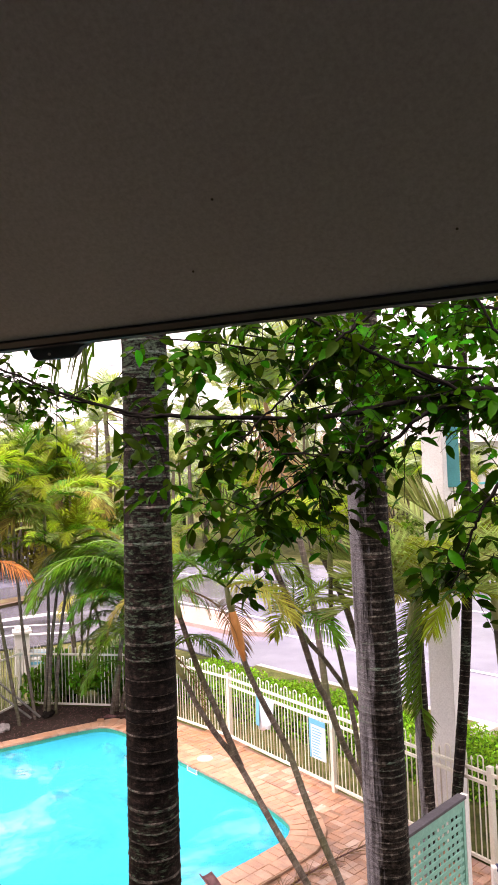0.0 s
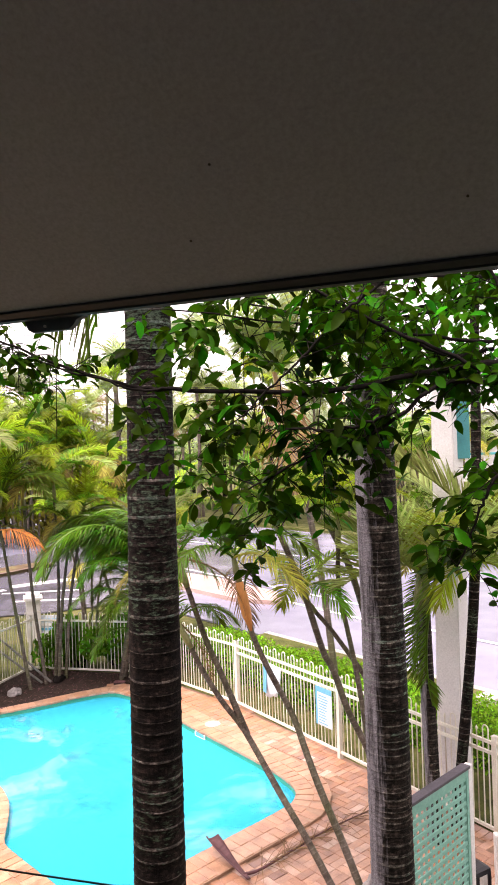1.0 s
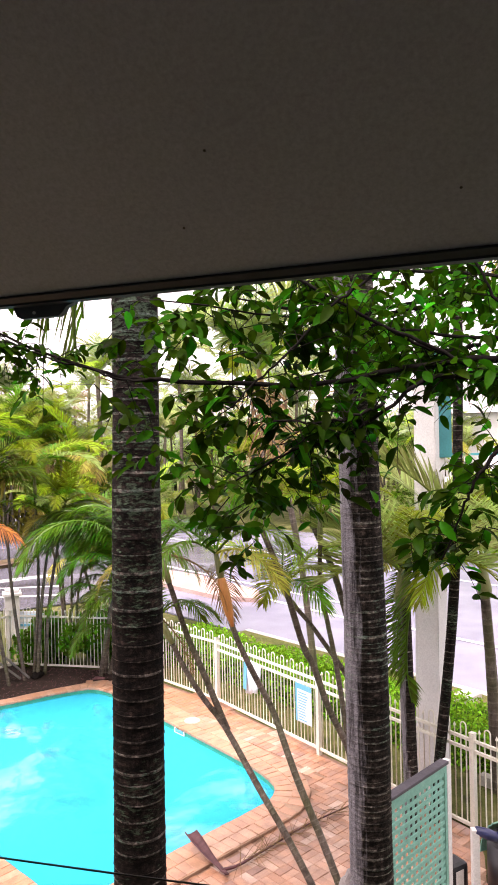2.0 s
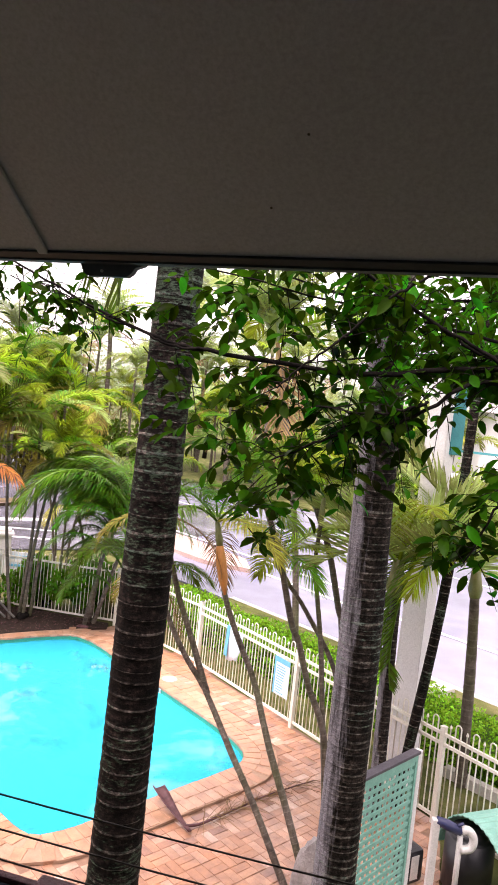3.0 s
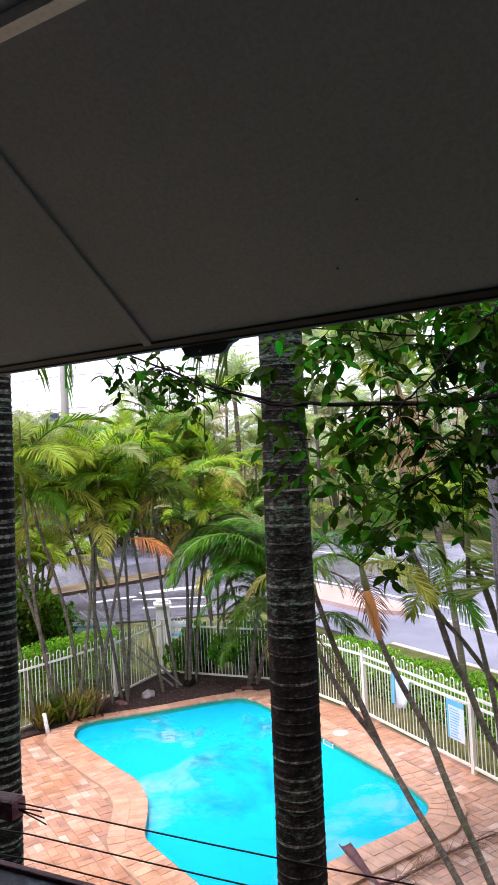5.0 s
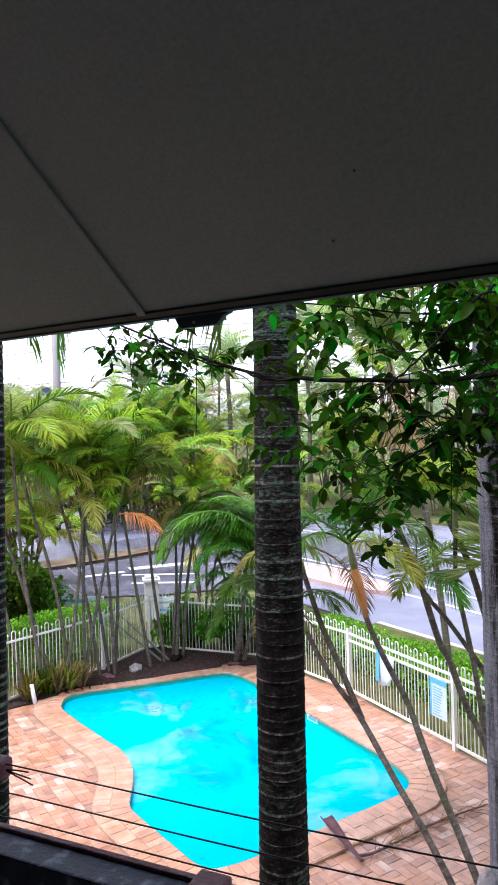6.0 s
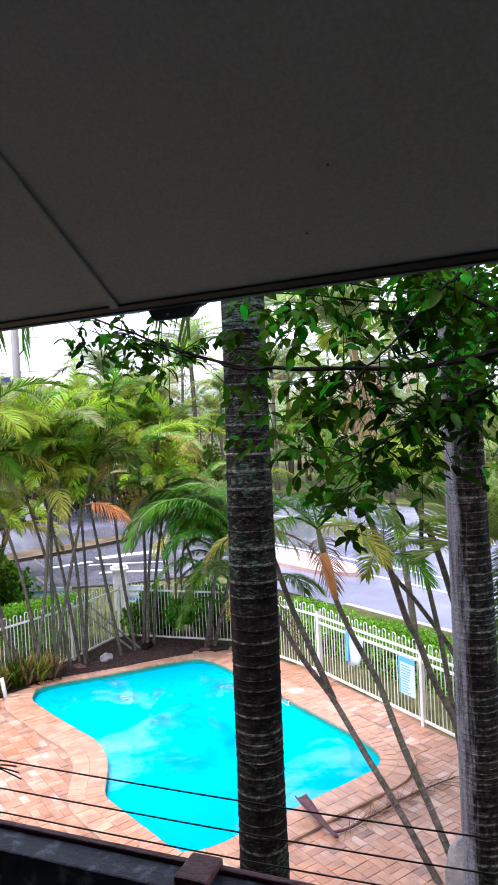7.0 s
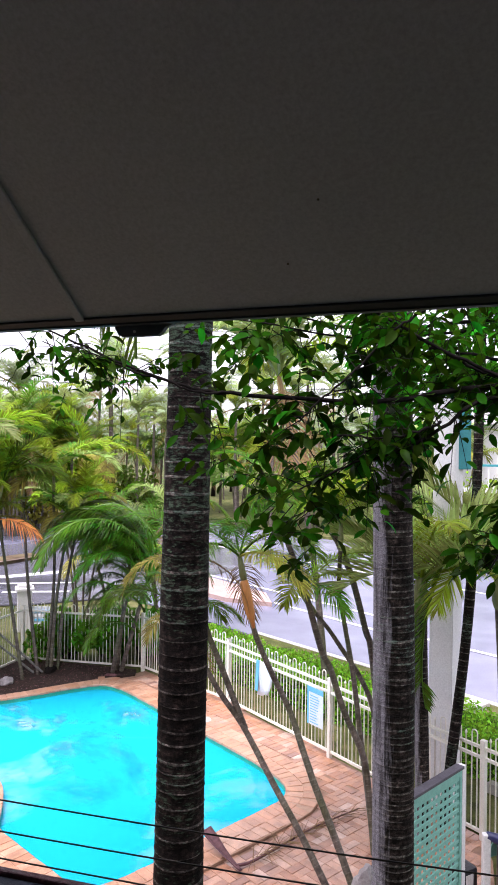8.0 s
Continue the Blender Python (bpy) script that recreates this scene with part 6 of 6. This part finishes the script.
h1 = house(17.2, 35, -20, 14, 8, 5.6, WHITE, "white building with a teal balcony rail across the street", 1)
part("balcony_slab", box(bmesh.new(), -7, -6.2, 2.55, 7, -4.0, 2.75, 0.02), WHITE, h1)
for k in range(24):
    part("baluster", box(bmesh.new(), -6.9 + 0.6 * k, -6.15, 2.75, -6.84 + 0.6 * k, -6.09, 3.7), WHITE, h1)
part("balcony_rail", box(bmesh.new(), -7, -6.2, 3.7, 7, -6.04, 3.8, 0.01), TEAL, h1, "teal balcony rail")


def car(x, y, ang, paint, label):
    c = thing("car", label, "car", pose(x, y, -0.1, 0, 0, ang), "cars on the street")
    bm = bmesh.new()
    prof = [(-2.1, 0.3), (-2.15, 0.75), (-1.9, 0.95), (-1.2, 1.0), (-0.6, 1.42), (0.75, 1.45), (1.55, 1.0), (2.1, 0.92), (2.15, 0.5), (2.1, 0.3)]
    l = [bm.verts.new((px, -0.85 + 0.12 * (pz > 1.2), pz)) for px, pz in prof]
    r = [bm.verts.new((px, 0.85 - 0.12 * (pz > 1.2), pz)) for px, pz in prof]
    bm.faces.new(l)
    bm.faces.new(r[::-1])
    for i in range(len(prof)):
        bm.faces.new((l[i], r[i], r[(i + 1) % len(prof)], l[(i + 1) % len(prof)]))
    bmesh.ops.recalc_face_normals(bm, faces=bm.faces)
    bmesh.ops.bevel(bm, geom=list(bm.edges), offset=0.05, segments=2, affect="EDGES")
    part("body", bm, paint, c, smooth=False)
    for y0, y1 in ((-0.86, -0.80), (0.80, 0.86)):
        part("side_window", box(bmesh.new(), -0.75, y0, 1.02, 0.95, y1, 1.3, 0.02), GLASS, c, "dark side glass")
    part("windscreen", box(bmesh.new(), -0.03, -0.62, -0.24, 0.03, 0.62, 0.24, 0.01, pose(-0.93, 0, 1.22, 0, 54, 0)), GLASS, c, "dark windscreen")
    for wx in (-1.35, 1.35):
        for wy in (-0.78, 0.78):
            wh = part("wheel", bmesh.new(), BLACK, c, "black tyre")
            bm = bmesh.new()
            bmesh.ops.create_cone(bm, cap_ends=True, segments=20, radius1=0.32, radius2=0.32, depth=0.2, matrix=pose(wx, wy, 0.27, 90, 0, 0))
            bm.to_mesh(wh.data)
            bm.free()
            bm = bmesh.new()
            bmesh.ops.create_cone(bm, cap_ends=True, segments=16, radius1=0.2, radius2=0.19, depth=0.215, matrix=pose(wx, wy, 0.27, 90, 0, 0))
            part("rim", bm, CAR_GREY, wh, "silver wheel rim")


car(-16.8, 34, 25, CAR_WHITE, "white car parked on the far verge")
gp = thing("letterbox_pillar", "square white masonry letterbox pillar with a stepped cap", "pillar", pose(-5.62, 17.5, -0.2, 0, 0, 20))
part("shaft", box(bmesh.new(), -0.17, -0.17, 0, 0.17, 0.17, 1.0, 0.02), WHITE, gp)
part("cap", box(bmesh.new(), -0.22, -0.22, 1.0005, 0.22, 0.22, 1.07, 0.01), WHITE, gp)
part("top_step", box(bmesh.new(), -0.16, -0.16, 1.0705, 0.16, 0.16, 1.15, 0.02), WHITE, gp)
rock(0.95, 6.58, 0.15, 0.14, 0.36, 13, ROCK, "grey boulder beside the leaning palms")
for x, w in ((-7.5, 1.2), (-5.15, 0.65)):
    ls = thing("louvre_screen", "low white louvred screen with blue-grey slats", "screen", pose(x, 17.5, -0.35), "louvred screens")
    part("frame", box(bmesh.new(), -w / 2, -0.03, 0, w / 2, 0.0, 0.75, 0.01), SIGN_WHITE, ls)
    for k in range(6):
        part("slat", box(bmesh.new(), -w / 2 + 0.05, -0.05, 0.06 + 0.11 * k, w / 2 - 0.05, -0.034, 0.12 + 0.11 * k, 0.004), SIGN_BLUE if k % 2 else WHITE, ls)

# ---- paving: coping bricks, then pavers ----
deck_poly = [(-8.6, 4.6), (1.6, 4.6), (2.5, 7.6), (2.56, 8.08), (1.06, 10.21), (-0.44, 12.26), (-2.17, 14.0), (-2.53, 13.54), (-3.43, 13.08), (-4.33, 12.46), (-5.18, 11.89), (-5.57, 11.56), (-5.85, 11.25), (-6.3, 10.9), (-8.6, 7.6)]
bed_sheet = filled("paving_bed", [deck_poly, offset_loop(0.02)], -0.043, MORTAR, 0.14)
tagged(bed_sheet, "sandy bed and joints of the brick paving round the pool", "paving", kind="structure")


def brick_mesh(name, l, w, h, material):
    bm = box(bmesh.new(), -l / 2, -w / 2, -h, l / 2, w / 2, 0)
    top = [e for e in bm.edges if all(v.co.z > -1e-4 for v in e.verts)]
    bmesh.ops.bevel(bm, geom=top, offset=0.0035, segments=1, affect="EDGES")
    me = bpy.data.meshes.new(name)
    bm.to_mesh(me)
    bm.free()
    me.materials.append(material)
    return me


joint = filled("coping_bed", [offset_loop(0.44), offset_loop(0.0)], -0.007, COPING_JOINT, 0.03)
tagged(joint, "sandy joints of the brick coping", "coping", kind="structure")
coping = thing("pool_coping", "pale terracotta brick coping round the pool", "coping", kind="structure")
HEADER = brick_mesh("coping_brick", 0.228, 0.1125, 0.035, COPING)
OUTER = brick_mesh("coping_brick", 0.205, 0.124, 0.07, COPING)
rc = random.Random(2)
for me, dist, step in ((HEADER, 0.10, 0.117), (OUTER, 0.322, 0.129)):
    for p, n in even_loop(POOL, step):
        q = p + n * dist
        if dist > 0.2 and inside(q.x, q.y, bed_poly):
            continue
        piece("brick", me, coping, pose(q.x, q.y, 0.0 + rc.uniform(-0.003, 0.003), rc.uniform(-0.8, 0.8), rc.uniform(-0.8, 0.8), math.degrees(math.atan2(n.y, n.x)) + rc.uniform(-1.2, 1.2)))
PAVER = brick_mesh("paver", 0.1965, 0.0965, 0.05, BRICK)
rim = offset_loop(0.455, 0.1)
pv = []
L, W = 0.2, 0.1
ang = math.atan2(0.748, -0.664)
ca, sa = math.cos(ang), math.sin(ang)
for i in range(-40, 60):
    for j in range(-60, 60):
        for k in (0, 1):
            if (i + j) % 2:
                a, b, turn = i * L + W, j * L + W / 2 + k * W, 0
            else:
                a, b, turn = i * L + W / 2 + k * W, j * L + W, 90
            x, y = ca * a - sa * b, sa * a + ca * b + 8
            if -8.5 < x < 2.4 and 4.7 < y < 13.5 and inside(x, y, deck_poly) and not inside(x, y, rim) and x * 0.748 + y * 0.664 < 7.06:
                pv.append((x, y, math.degrees(ang) + turn))
for k in range(375):
    p = lot(4.2 + (k % 75) * 0.1, 7.17 + 0.2 * (k // 75))
    if inside(p.x, p.y, deck_poly) and not inside(p.x, p.y, rim):
        pv.append((p.x, p.y, math.degrees(math.atan2(0.664, 0.748))))
pv.sort(key=lambda q: min((q[0] - 0.3) ** 2 + (q[1] - 7.2) ** 2, (q[0] + 3.6) ** 2 + (q[1] - 8.0) ** 2))
paving = thing("brick_paving", "wet terracotta brick paving in a basketweave", "paving", kind="structure")
mass_v, mass_f = [], []
for k, (x, y, a) in enumerate(pv):
    m = pose(x, y, -0.035 + rc.uniform(-0.003, 0.003), rc.uniform(-0.9, 0.9), rc.uniform(-0.9, 0.9), a + rc.uniform(-1, 1))
    if k < 300:
        piece("brick", PAVER, paving, m)
    else:
        o = len(mass_v)
        mass_v += [m @ v.co for v in PAVER.vertices]
        mass_f += [tuple(i + o for i in q.vertices) for q in PAVER.polygons]
tagged(piece("bricks", mesh_of("bricks", mass_v, mass_f, BRICK_MASS), paving), kind="stuff")
